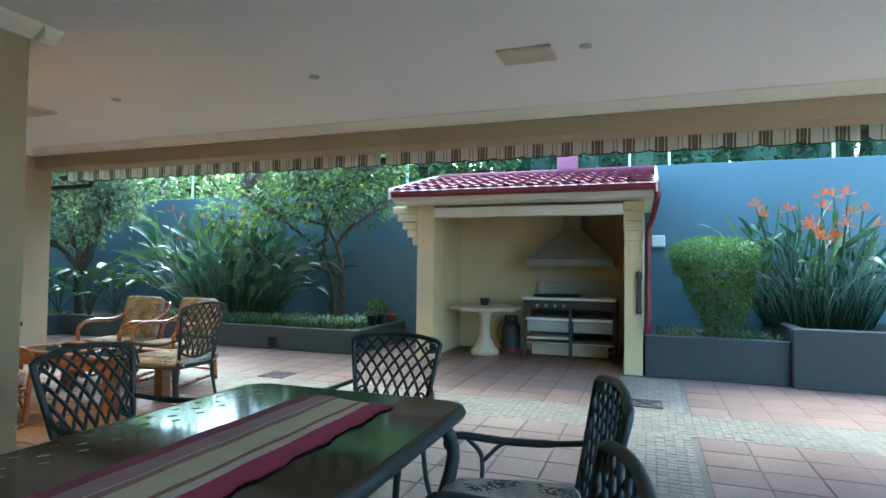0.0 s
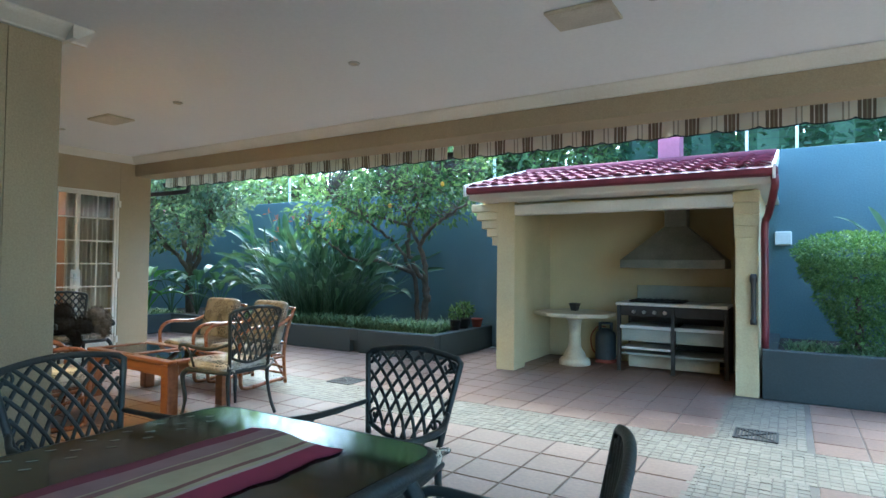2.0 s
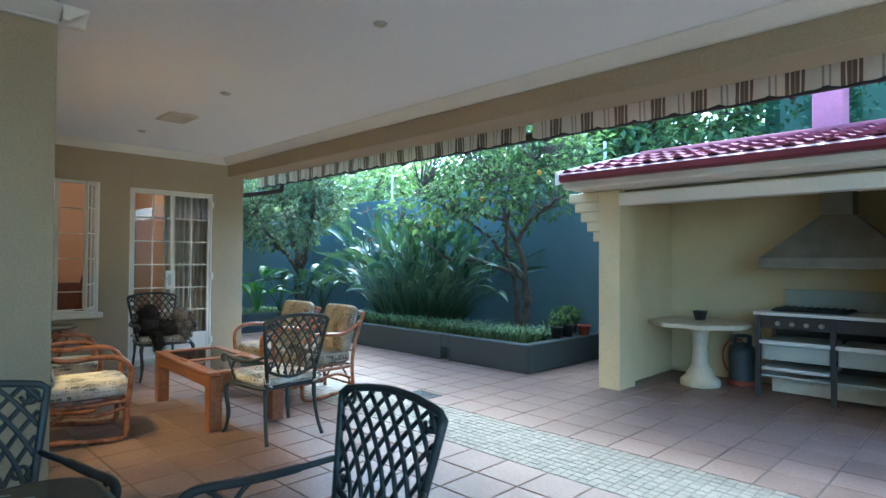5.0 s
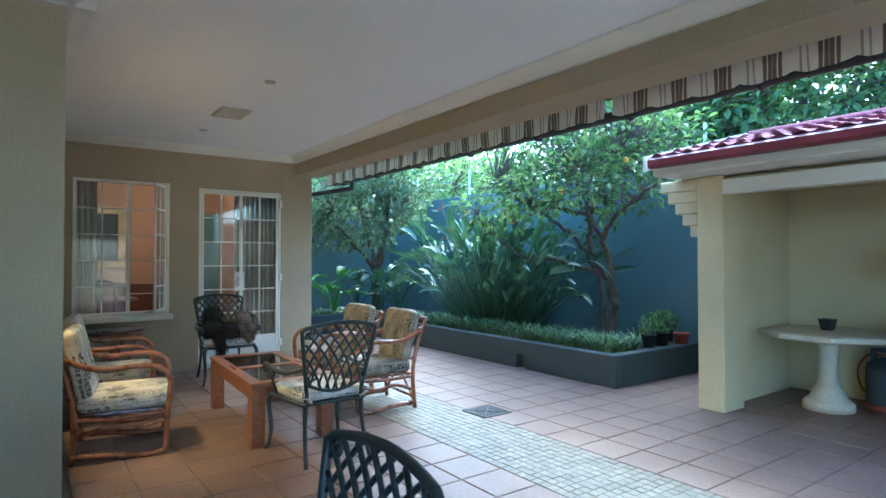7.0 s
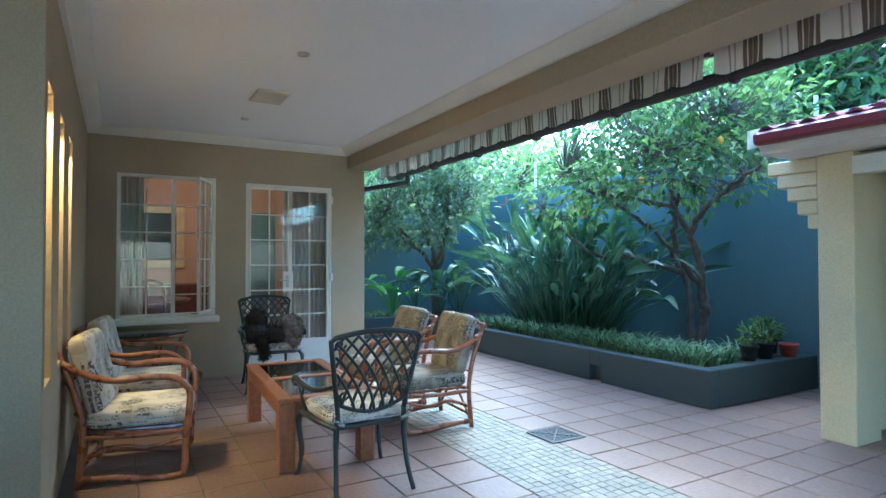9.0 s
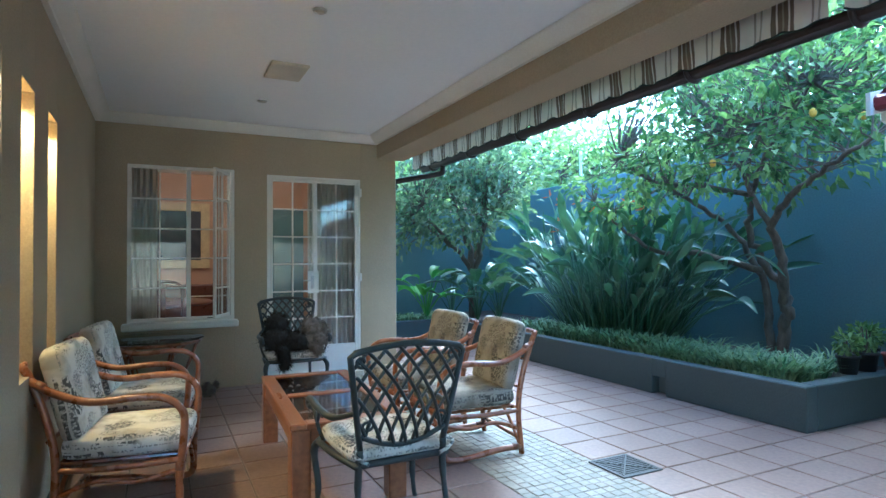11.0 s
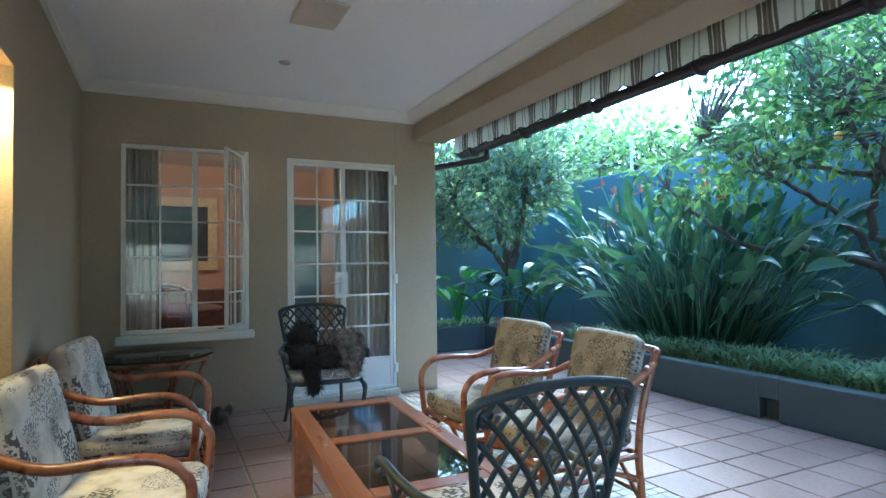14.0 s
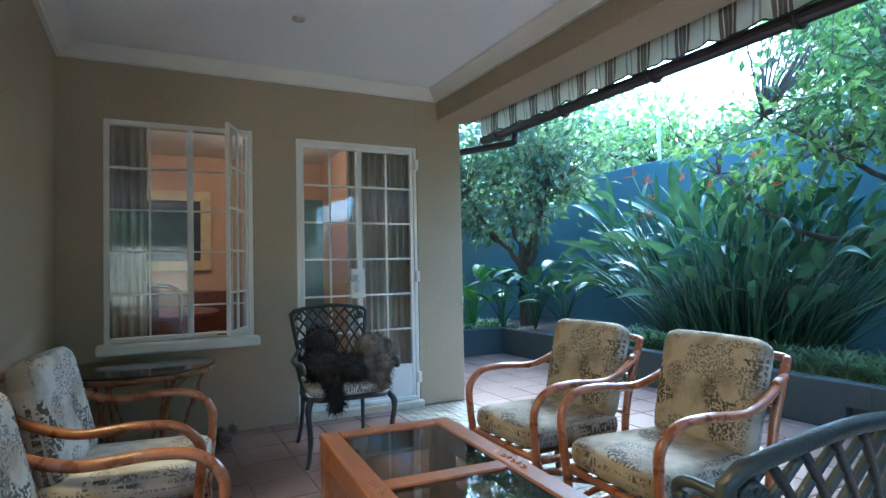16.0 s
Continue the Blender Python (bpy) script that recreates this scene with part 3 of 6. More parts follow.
drape("curtain", WALL_X - 0.33, 3.98, 4.27, 5)
drape("curtain", WALL_X - 0.30, 5.80, 6.42, 10)
rod = thing("curtain_rod", "dark curtain rod above the garden door", "curtain rod")
part("rod", Shape().tube([(WALL_X - 0.33, 3.8, 2.47), (WALL_X - 0.33, 6.5, 2.47)], 0.014, 8), BROWN_IRON, rod)

painting = thing("painting", "dark painting in a pale gilt frame", "painting", pose(-10.99, 4.55, 1.70))
s = Shape()
glazed_frame(s, 0, -0.46, 0.46, -0.52, 0.52, 0.13, 0.05)
part("picture_frame", s, GILT, painting)
part("canvas", Shape().box(0.0, 0.02, -0.34, 0.34, -0.4, 0.4, 0.002), PICTURE, painting)
sideb = thing("sideboard", "dark mahogany sideboard under the painting", "sideboard", pose(-10.7, 4.6, 0.02))
part("body", Shape().box(-0.3, 0.25, -1.0, 1.0, 0.1, 0.9, 0.01), MAHOGANY, sideb)
for y in (-0.9, 0.9):
    for x in (-0.22, 0.18):
        part("leg", Shape().box(x - 0.03, x + 0.03, y - 0.03, y + 0.03, 0, 0.1, 0.004), MAHOGANY, sideb)
rt = thing("dining_table", "polished mahogany dining table indoors", "table", pose(-9.2, 4.1, 0.02))
part("tabletop", Shape().lathe([(0.80, 0.72), (0.83, 0.735), (0.83, 0.745), (0.80, 0.76)], 32), MAHOGANY, rt, "", True)
part("pedestal", Shape().lathe([(0.3, 0), (0.3, 0.05), (0.08, 0.12), (0.07, 0.5), (0.14, 0.72)], 16), MAHOGANY, rt, "", True)


def room_chair(m):
    c = thing("dining_chair", "dark mahogany dining chair with a pierced back", "chair", m, "dining chairs indoors")
    for x, y in ((-0.2, -0.2), (0.2, -0.2), (-0.2, 0.2), (0.2, 0.2)):
        part("leg", Shape().tube([(x, y, 0), (x, y, 0.44)], [0.015, 0.022], 6), MAHOGANY, c)
    part("seat", Shape().box(-0.23, 0.23, -0.23, 0.23, 0.44, 0.5, 0.015), MAHOGANY, c)
    part("backrest", Shape().tube(curve([(-0.2, -0.22, 0.5), (-0.22, -0.25, 0.8), (-0.19, -0.27, 1.0), (0, -0.28, 1.04), (0.19, -0.27, 1.0), (0.22, -0.25, 0.8), (0.2, -0.22, 0.5)], 4), 0.018, 6).box(-0.05, 0.05, -0.27, -0.25, 0.5, 1.02, 0.004), MAHOGANY, c, "", True)
    return c


first = room_chair(pose(-8.35, 4.35, 0.02, 0, 0, 80))
copy_thing(first, pose(-9.3, 5.05, 0.02, 0, 0, 175))
copy_thing(first, pose(-10.1, 4.0, 0.02, 0, 0, -90))
for x, y, w in ((-8.9, 4.05, 2.2), (-9.6, 5.6, 1.5), (-9.4, 2.4, 1.9)):
    p = thing("room_downlight", "small glowing recessed ceiling lamp indoors", "lamp", pose(x, y, CEIL), "downlights indoors")
    part("lens", Shape().lathe([(0.03, -0.008), (0.035, -0.004), (0.035, 0.0)], 14), glow_material("lamp_glow", (1.0, 0.78, 0.5), 3), p, "", True)
    part("rim", Shape().lathe([(0.036, -0.010), (0.05, -0.006), (0.052, 0.0)], 16), WHITE, p, "", True)
    bulb("room_lamp", "POINT", w, (1.0, 0.70, 0.46), pose(x, y, CEIL - 0.12), 0.08)

# lamps at the top of the niches
for a, b in niches:
    lamp = thing("niche_light", "small warm lamp hidden at the top of a wall niche", "lamp", pose((a + b) / 2, WALL_Y - 0.17, nz1 - 0.002), "niche lights")
    part("rim", Shape().lathe([(0.035, -0.012), (0.045, -0.008), (0.045, 0.0)], 16), WHITE, lamp, "", True)
    part("lens", Shape().lathe([(0.03, -0.016), (0.03, -0.012)], 16), glow_material("niche_glow", (1.0, 0.68, 0.28), 1.5), lamp)
    bulb("niche_lamp", "SPOT", 7.0, (1.0, 0.58, 0.20), look(((a + b) / 2, WALL_Y - 0.17, nz1 - 0.03), ((a + b) / 2, WALL_Y + 0.30, 0)), 0.03).data.spot_size = radians(130)

# ---- ceiling fittings ----
for x in (-6.19, -4.16, -2.14, -0.11):
    lamp = thing("downlight", "small round recessed chrome downlight, unlit", "downlight", pose(x, 5.10, CEIL), "ceiling downlights")
    part("rim", Shape().lathe([(0.028, -0.004), (0.031, -0.009), (0.038, -0.008), (0.042, 0.002)], 24), STEEL, lamp, "", True)
    part("lens", Shape().lathe([(0.005, -0.006), (0.027, -0.005), (0.027, -0.002)], 20), STONE, lamp, "", True)
for x in (-5.28, -0.50):
    sp = thing("ceiling_speaker", "pale rectangular ceiling speaker with a cloth grille", "ceiling speaker", pose(x, 5.13, CEIL, 0, 0, 0), "ceiling speakers")
    part("frame", Shape().box(-0.185, 0.185, -0.135, 0.135, -0.016, 0.002, 0.005), STONE, sp)
    part("grille", Shape().box(-0.17, 0.17, -0.12, 0.12, -0.020, -0.0165, 0.002), CURTAIN, sp)

# ---- awning, gutter ----
def awning(xa, xb):
    a = thing("awning", "rolled striped awning with a scalloped beige and brown valance", "awning", pose(xa, 6.97, 2.525), "awnings along the beam")
    w = xb - xa
    n, rows = int(w / 0.018), 5
    s, br = Shape(), []
    vs = []
    for r in range(rows + 1):
        for i in range(n + 1):
            x = w * i / n
            k = 0.022 * (1 - abs(math.sin(math.pi * x / 0.30))) ** 3
            h = (0.190 - k) * r / rows
            sway = 0.012 * math.sin(x * 21) * r / rows + 0.006 * math.sin(x * 47 + r) * r / rows
            vs.append((x, sway + 0.01 * r / rows * math.sin(x * 2.3), -h))
            if r == rows:
                br.append(vs[-1])
    fs = [(r * (n + 1) + i, r * (n + 1) + i + 1, (r + 1) * (n + 1) + i + 1, (r + 1) * (n + 1) + i) for r in range(rows) for i in range(n)]
    s.add(vs, fs)
    part("valance", s, AWNING, a, "striped scalloped cloth valance", True)
    part("braid", Shape().tube(br, 0.0055, 5), BRAID, a, "dark green edge braid", True)
    part("cloth_roll", Shape().tube([(0, 0.07, 0.03), (w, 0.07, 0.03)], 0.05, 14), AWNING, a, "", True)
    part("front_bar", Shape().box(0, w, 0.02, 0.055, -0.035, 0.02, 0.006), DARK_PIPE, a, "dark painted front bar")
    for x in (0.15, w / 2, w - 0.15):
        part("bracket", Shape().box(x - 0.03, x + 0.03, -0.11, 0.0, 0.0, 0.09, 0.005), DARK_PIPE, a)
        part("folding_arm", Shape().tube([(x, 0.03, -0.01), (min(x + 0.7, w), 0.10, -0.012)], 0.016, 6), DARK_PIPE, a)


awning(-7.2, -2.475)
awning(-2.415, 1.93)
awning(1.99, 2.98)
gutter = thing("gutter", "dark brown half-round gutter under the eaves", "gutter")
trough = Shape()
prof = [(0.065 * math.cos(a), 0.065 * math.sin(a)) for a in [math.pi + math.pi * i / 8 for i in range(9)]]
prof += [(0.06 * math.cos(a), 0.06 * math.sin(a)) for a in [math.pi + math.pi * i / 8 for i in range(8, -1, -1)]]
k = len(prof)
trough.add([(x, 7.43 + u, 2.505 + z) for x in (-7.9, 3.3) for u, z in prof], [(i, (i + 1) % k, k + (i + 1) % k, k + i) for i in range(k)] + [tuple(range(k)), tuple(range(k, 2 * k))[::-1]])
part("trough", trough, DARK_PIPE, gutter)
for i in range(11):
    part("gutter_bracket", Shape().tube([(-7.6 + i, 7.43 + 0.07 * math.cos(a), 2.505 + 0.07 * math.sin(a)) for a in [math.pi * (1 + j / 8) for j in range(9)]], 0.018, 6), DARK_PIPE, gutter, "", True)
part("downpipe", Shape().tube(curve([(-7.34, 7.43, 2.46), (-7.34, 7.43, 2.40), (-7.36, 7.38, 2.345), (-7.55, 6.9, 2.25), (-7.58, 6.83, 2.2), (-7.58, 6.82, 2.0), (-7.58, 6.82, 0.05)], 5), 0.034, 10), DARK_PIPE, gutter, "", True)

# ---- barbecue shelter ----
BXL, BXR, BYF = -2.65, 0.21, 8.47
shelter = thing("barbecue_shelter", "cream plastered barbecue shelter with a maroon tiled roof", "barbecue shelter")
s = Shape()
s.box(BXL, -2.41, BYF, BYF + 0.34, 0, 2.06, 0.006).box(BXL, -2.53, BYF + 0.34, 10.19, 0, 2.06, 0.004)
part("side_wall", s, CREAM, shelter)
s = Shape()
s.box(0.0, BXR, BYF, BYF + 0.34, 0, 2.06, 0.006).box(0.1, BXR, BYF + 0.34, 10.19, 0, 2.06, 0.004)
part("side_wall", s, CREAM, shelter)
part("back_wall", Shape().box(-2.53, 0.1, 10.0, 10.19, 0, 2.3, 0.003), CREAM, shelter)
for i in range(5):
    part("corbel", Shape().box(BXL - 0.03 - 0.072 * (i + 1) + 0.02, BXL, BYF + 0.004 * (5 - i), BYF + 0.34 - 0.004 * (5 - i), 1.53 + i * 0.105, 1.53 + (i + 1) * 0.105 - 0.001, 0.009), CREAM, shelter, "", False)
for i in range(4):
    part("moulding", Shape().box(-0.006 - 0.004 * i, BXR + 0.006 + 0.004 * i, BYF - 0.008 - 0.007 * i, BYF - 0.001, 1.58 + i * 0.118, 1.58 + (i + 1) * 0.118 - 0.004, 0.014), CREAM, shelter)
part("lintel", Shape().box(-2.41, 0.0, BYF - 0.02, BYF + 0.12, 1.895, 2.02, 0.005), WHITE, shelter, "white painted lintel board")
part("soffit", Shape().box(-2.85, 0.36, 8.12, 10.19, 2.062, 2.085, 0.004), WHITE, shelter, "white soffit board")
part("fascia", Shape().box(-2.85, 0.36, 8.10, 8.119, 2.07, 2.17, 0.003), WHITE, shelter)
part("ceiling_board", Shape().box(-2.53, 0.1, BYF + 0.12, 10.0, 2.03, 2.06, 0.003), CREAM, shelter)
g = part("roof_gutter", Shape().box(-2.88, 0.39, 8.00, 8.098, 2.125, 2.215, 0.02), MAROON, shelter, "glossy maroon box gutter")
part("downpipe", Shape().tube(curve([(0.36, 8.05, 2.13), (0.36, 8.07, 2.02), (0.30, 8.36, 1.80), (0.265, 8.42, 1.68), (0.265, 8.42, 1.2), (0.265, 8.42, 0.5)], 5), 0.034, 8), MAROON, shelter, "maroon downpipe", True)
RZ0, RZ1, RY0, RY1 = 2.19, 2.60, 8.03, 9.75
part("roof_deck", Shape().add([(-2.83, 8.1, 2.15), (0.34, 8.1, 2.15), (0.34, 10.19, 2.15), (-2.83, 10.19, 2.15), (-2.83, 8.1, 2.17), (0.34, 8.1, 2.17), (0.34, RY1, RZ1 - 0.05), (-2.83, RY1, RZ1 - 0.05), (0.34, 10.19, RZ1 - 0.05), (-2.83, 10.19, RZ1 - 0.05)],
     [(0, 3, 2, 1), (0, 1, 5, 4), (4, 5, 6, 7), (7, 6, 8, 9), (3, 9, 8, 2), (1, 2, 8, 6, 5), (0, 4, 7, 9, 3)]), WHITE, shelter)
for x in (-2.86, 0.345):
    part("bargeboard", Shape().add([(x, RY0 - 0.06, RZ0 - 0.10), (x + 0.025, RY0 - 0.06, RZ0 - 0.10), (x + 0.025, RY1 + 0.05, RZ1 - 0.04), (x, RY1 + 0.05, RZ1 - 0.04),
         (x, RY0 - 0.06, RZ0 + 0.035), (x + 0.025, RY0 - 0.06, RZ0 + 0.035), (x + 0.025, RY1 + 0.05, RZ1 + 0.075), (x, RY1 + 0.05, RZ1 + 0.075)],
         [(0, 3, 2, 1), (4, 5, 6, 7), (0, 1, 5, 4), (2, 3, 7, 6), (1, 2, 6, 5), (0, 4, 7, 3)]), WHITE, shelter, "white painted bargeboard")
# profiled roof tiles in courses
tw, tl = 0.285, 0.36
ts = Shape()
nx = 10
for r in (0, 1):
    for i in range(nx + 1):
        u = i / nx
        h = 0.030 * max(0, math.sin(math.pi * min(1, u / 0.42))) + 0.006 + (0.018 if u > 0.47 and u < 0.95 else 0.0) * math.sin(math.pi * min(1, max(0, (u - 0.47) / 0.48)))
        ts.v.append((u * tw, r * tl, h + (0.028 if r == 0 else 0.004)))
        ts.v.append((u * tw, r * tl, h + (0.010 if r == 0 else -0.012)))
for i in range(nx):
    a, b, c, d = 2 * i, 2 * i + 2, 2 * (nx + 1) + 2 * i + 2, 2 * (nx + 1) + 2 * i
    ts.f += [(a, b, c, d), (a + 1, d + 1, c + 1, b + 1), (a, a + 1, b + 1, b), (d, c, c + 1, d + 1)]
ts.f += [(0, 2 * (nx + 1), 2 * (nx + 1) + 1, 1), (2 * nx, 2 * nx + 1, 4 * nx + 3, 4 * nx + 2)]
roof_mesh = ts.mesh("roof_tile", ROOF)
slope = math.degrees(math.atan2(RZ1 - RZ0, RY1 - RY0))
for i in range(11):
    for j in range(6):
        ob = new("roof_tile", roof_mesh)
        ob.parent = shelter
        y = RY0 + j * 0.305
        ob.matrix_basis = pose(-2.815 + i * 0.285 + rng.uniform(-0.003, 0.003), y, RZ0 - 0.005 + (y - RY0) * math.tan(radians(slope)) + rng.uniform(0, 0.004), slope - 1 + rng.uniform(-0.6, 0.6), 0, rng.uniform(-0.5, 0.5))
part("ridge", Shape().tube([(-2.82, RY1 + 0.06, RZ1 + 0.02), (0.35, RY1 + 0.06, RZ1 + 0.02)], 0.07, 12), ROOF, shelter, "", True)
chim = structure("chimney", Shape().box(-1.0, -0.73, 9.83, 10.12, 2.58, 3.3, 0.01).box(-1.06, -0.67, 9.76, 10.19, 2.55, 2.64, 0.01), PINK, "pink plastered chimney behind the shelter roof", "chimney")

hood = thing("extractor_hood", "dull grey metal hood over the barbecue", "hood", pose(-0.75, 9.62, 1.265))
s = Shape()
s.add([(-0.585, -0.36, 0.10), (0.585, -0.36, 0.10), (0.585, 0.37, 0.10), (-0.585, 0.37, 0.10), (-0.13, -0.02, 0.52), (0.13, -0.02, 0.52), (0.13, 0.25, 0.52), (-0.13, 0.25, 0.52)],
      [(0, 1, 5, 4), (1, 2, 6, 5), (2, 3, 7, 6), (3, 0, 4, 7), (4, 5, 6, 7), (0, 3, 2, 1)])
part("canopy", s, GALV, hood)
s = Shape()
s.box(-0.59, 0.59, -0.365, -0.345, 0, 0.105, 0.004).box(-0.59, -0.57, -0.345, 0.37, 0, 0.105, 0.004).box(0.57, 0.59, -0.345, 0.37, 0, 0.105, 0.004)
part("skirt", s, GALV, hood)
part("flue", Shape().box(-0.128, 0.128, -0.018, 0.248, 0.521, 0.80, 0.004), GALV, hood)
grill = thing("gas_barbecue", "steel topped barbecue stand with drawers on an iron frame", "barbecue", pose(-0.75, 9.58, 0))
part("worktop", Shape().box(-0.635, 0.62, -0.36, 0.3, 0.805, 0.84, 0.005), BRIGHT_STEEL, grill, "bright stainless worktop")
part("splashback", Shape().box(-0.52, 0.60, 0.30, 0.32, 0.80, 1.04, 0.004), DRAWER, grill)
part("grid", Shape().box(-0.5, 0.12, -0.25, 0.25, 0.842, 0.862, 0.004), BLACK, grill, "black cooking grid")
for i in range(9):
    part("grid_bar", Shape().tube([(-0.47 + i * 0.07, -0.24, 0.868), (-0.47 + i * 0.07, 0.24, 0.868)], 0.006, 5), BLACK, grill)
for x in (-0.60, 0.03, 0.60):
    for y in (-0.32, 0.26):
        if x != 0.03 or y < 0:
            part("leg", Shape().box(x - 0.022, x + 0.022, y - 0.022, y + 0.022, 0, 0.804, 0.003), BROWN_IRON, grill)
part("back_panel", Shape().box(-0.578, 0.578, 0.27, 0.285, 0.06, 0.80, 0.002), BROWN_IRON, grill)
part("control_panel", Shape().box(-0.575, 0.575, -0.325, -0.305, 0.68, 0.80, 0.004), BROWN_IRON, grill)
for i in range(4):
    part("knob", Shape().tube([(-0.42 + i * 0.12, -0.326, 0.73), (-0.42 + i * 0.12, -0.36, 0.73)], [0.024, 0.02], 10), STEEL, grill)
for xa, xb in ((-0.57, 0.0), (0.06, 0.57)):
    for z0, z1 in ((0.37, 0.56),):
        d = part("drawer", Shape().box(xa, xb, -0.30, 0.22, z0, z1, 0.006), DRAWER, grill)
        part("drawer_lip", Shape().box(xa - 0.01, xb + 0.01, -0.36, -0.301, z1 - 0.035, z1 + 0.005, 0.006), BRIGHT_STEEL, d, "bright steel drawer lip")
part("lower_tray", Shape().box(-0.57, 0.0, -0.33, 0.2, 0.27, 0.30, 0.006), BRIGHT_STEEL, grill)
part("shelf", Shape().box(-0.578, 0.578, -0.30, 0.26, 0.20, 0.225, 0.004), DRAWER, grill)
part("plinth_panel", Shape().box(-0.55, 0.50, -0.05, 0.0, 0.02, 0.17, 0.004), STONE, grill, "pale panel under the stand")
gas = thing("gas_bottle", "dark blue-grey gas bottle with a hose", "gas bottle", pose(-1.66, 9.78, 0))
BOTTLE = material("blue_grey_enamel", (0.055, 0.075, 0.095), 0.45, None, 6, 60, 0.05)
part("cylinder", Shape().lathe([(0.12, 0.0), (0.13, 0.02), (0.135, 0.1), (0.135, 0.34), (0.12, 0.40), (0.06, 0.44), (0.04, 0.45)], 22), BOTTLE, gas, "", True)
part("collar", Shape().tube([(0.075 * math.cos(a), 0.075 * math.sin(a), 0.52) for a in [i * 0.5236 for i in range(12)]], 0.012, 6, True).box(-0.09, -0.06, -0.03, 0.03, 0.42, 0.53, 0.004).box(0.06, 0.09, -0.03, 0.03, 0.42, 0.53, 0.004), BOTTLE, gas)
part("foot_ring", Shape().lathe([(0.14, 0.0), (0.145, 0.03), (0.14, 0.045)], 22), CLAY, gas, "rusty red foot ring")
part("hose", Shape().tube(curve([(0, 0, 0.47), (-0.12, 0.03, 0.46), (-0.22, 0.06, 0.3), (-0.18, 0.16, 0.08), (0.1, 0.2, 0.05)], 6), 0.009, 6), CLAY, gas, "thin orange hose", True)
stone = thing("stone_table", "cast stone pedestal table with an octagonal top", "table", pose(-1.95, 9.37, 0))
part("tabletop", Shape().lathe([(0.50, 0.635), (0.525, 0.645), (0.525, 0.68), (0.50, 0.69)], 8, turn=math.pi / 8), STONE, stone)
part("pedestal", Shape().lathe([(0.20, 0.0), (0.20, 0.06), (0.17, 0.09), (0.15, 0.10), (0.13, 0.15), (0.085, 0.22), (0.072, 0.40), (0.085, 0.56), (0.12, 0.60), (0.16, 0.635)], 20), STONE, stone, "", True)
pot = thing("ash_pot", "small dark square pot on the stone table", "pot", pose(-1.98, 9.45, 0.69))
part("bowl", Shape().lathe([(0.05, 0.0), (0.075, 0.09), (0.085, 0.10), (0.07, 0.10), (0.045, 0.03)], 4, turn=0.6), BROWN_IRON, pot)
tool = thing("wall_bracket", "dark turned iron bracket fixed to the pier", "bracket", pose(0.165, BYF - 0.03, 0.72))
part("rod", Shape().lathe([(0.028, 0), (0.032, 0.03), (0.024, 0.06), (0.024, 0.40), (0.034, 0.43), (0.034, 0.47), (0.022, 0.50)], 12), BROWN_IRON, tool, "", True)
for z in (0.09, 0.37):
    part("clip", Shape().box(-0.012, 0.012, 0.0, 0.032, z, z + 0.02, 0.003), BROWN_IRON, tool)
box = thing("junction_box", "small white box on the garden wall", "junction box", pose(0.40, 10.19, 1.56))
part("case", Shape().box(-0.09, 0.09, -0.07, 0.008, 0, 0.17, 0.012), WHITE, box)
part("lid", Shape().box(-0.08, 0.08, -0.078, -0.0705, 0.012, 0.158, 0.004), WHITE, box)

# ---- drains, fence posts, garden light ----
for x, y, w in ((-3.67, 6.86, 0.155), (0.25, 7.02, 0.15)):
    d = thing("floor_drain", "dark cast iron drain grating in the floor", "drain", pose(x, y, 0.001), "floor drains")
    f = Shape()
    f.box(-w, w, -w, -w + 0.02, -0.005, 0.008, 0.002).box(-w, w, w - 0.02, w, -0.005, 0.008, 0.002).box(-w, -w + 0.02, -w + 0.02, w - 0.02, -0.005, 0.008, 0.002).box(w - 0.02, w, -w + 0.02, w - 0.02, -0.005, 0.008, 0.002)
    part("drain_frame", f, BROWN_IRON, d)
    for i in range(11):
        u = -w + 0.03 + (2 * w - 0.06) * i / 10
        part("grating_bar", Shape().box(u - 0.006, u + 0.006, -w + 0.02, w - 0.02, -0.002, 0.006, 0.001), BROWN_IRON, d)
    part("cross_bar", Shape().tube([(-w + 0.02, -w + 0.02, 0.006), (w - 0.02, w - 0.02, 0.006)], 0.006, 4).tube([(-w + 0.02, w - 0.02, 0.006), (w - 0.02, -w + 0.02, 0.006)], 0.006, 4), BROWN_IRON, d)
    # thin black plate paints the dark depth below the grating
    part("dark_plate", Shape().box(-w + 0.004, w - 0.004, -w + 0.004, w - 0.004, -0.006, -0.0035, 0.001), BLACK, d)
fence = thing("electric_fence", "white electric fence posts with thin wires on the wall", "fence")
for x in (-8.2, -5.9, -3.6, 0.0, 0.55, 2.6, 4.7):
    z = 2.5 if x < -2.7 else 2.75
    part("post", Shape().box(x - 0.018, x + 0.018, 10.29, 10.326, z, z + 0.5, 0.004), WHITE, fence)
for i in range(5):
    part("wire", Shape().tube([(-9.4, 10.3, 2.58 + 0.09 * i), (-2.72, 10.3, 2.58 + 0.09 * i)], 0.0014, 4).tube([(-2.68, 10.3, 2.83 + 0.09 * i), (7, 10.3, 2.83 + 0.09 * i)], 0.0014, 4), BROWN_IRON, fence)
spot = thing("garden_spotlight", "small dark garden spotlight on a spike", "spotlight", pose(-6.05, 9.95, PL_H - 0.05))
part("spike", Shape().tube([(0, 0, 0), (0, 0, 0.22)], 0.008, 6), BLACK, spot)
part("head", Shape().tube([(0.02, 0, 0.24), (-0.05, -0.06, 0.27)], [0.035, 0.045], 10), BROWN_IRON, spot)


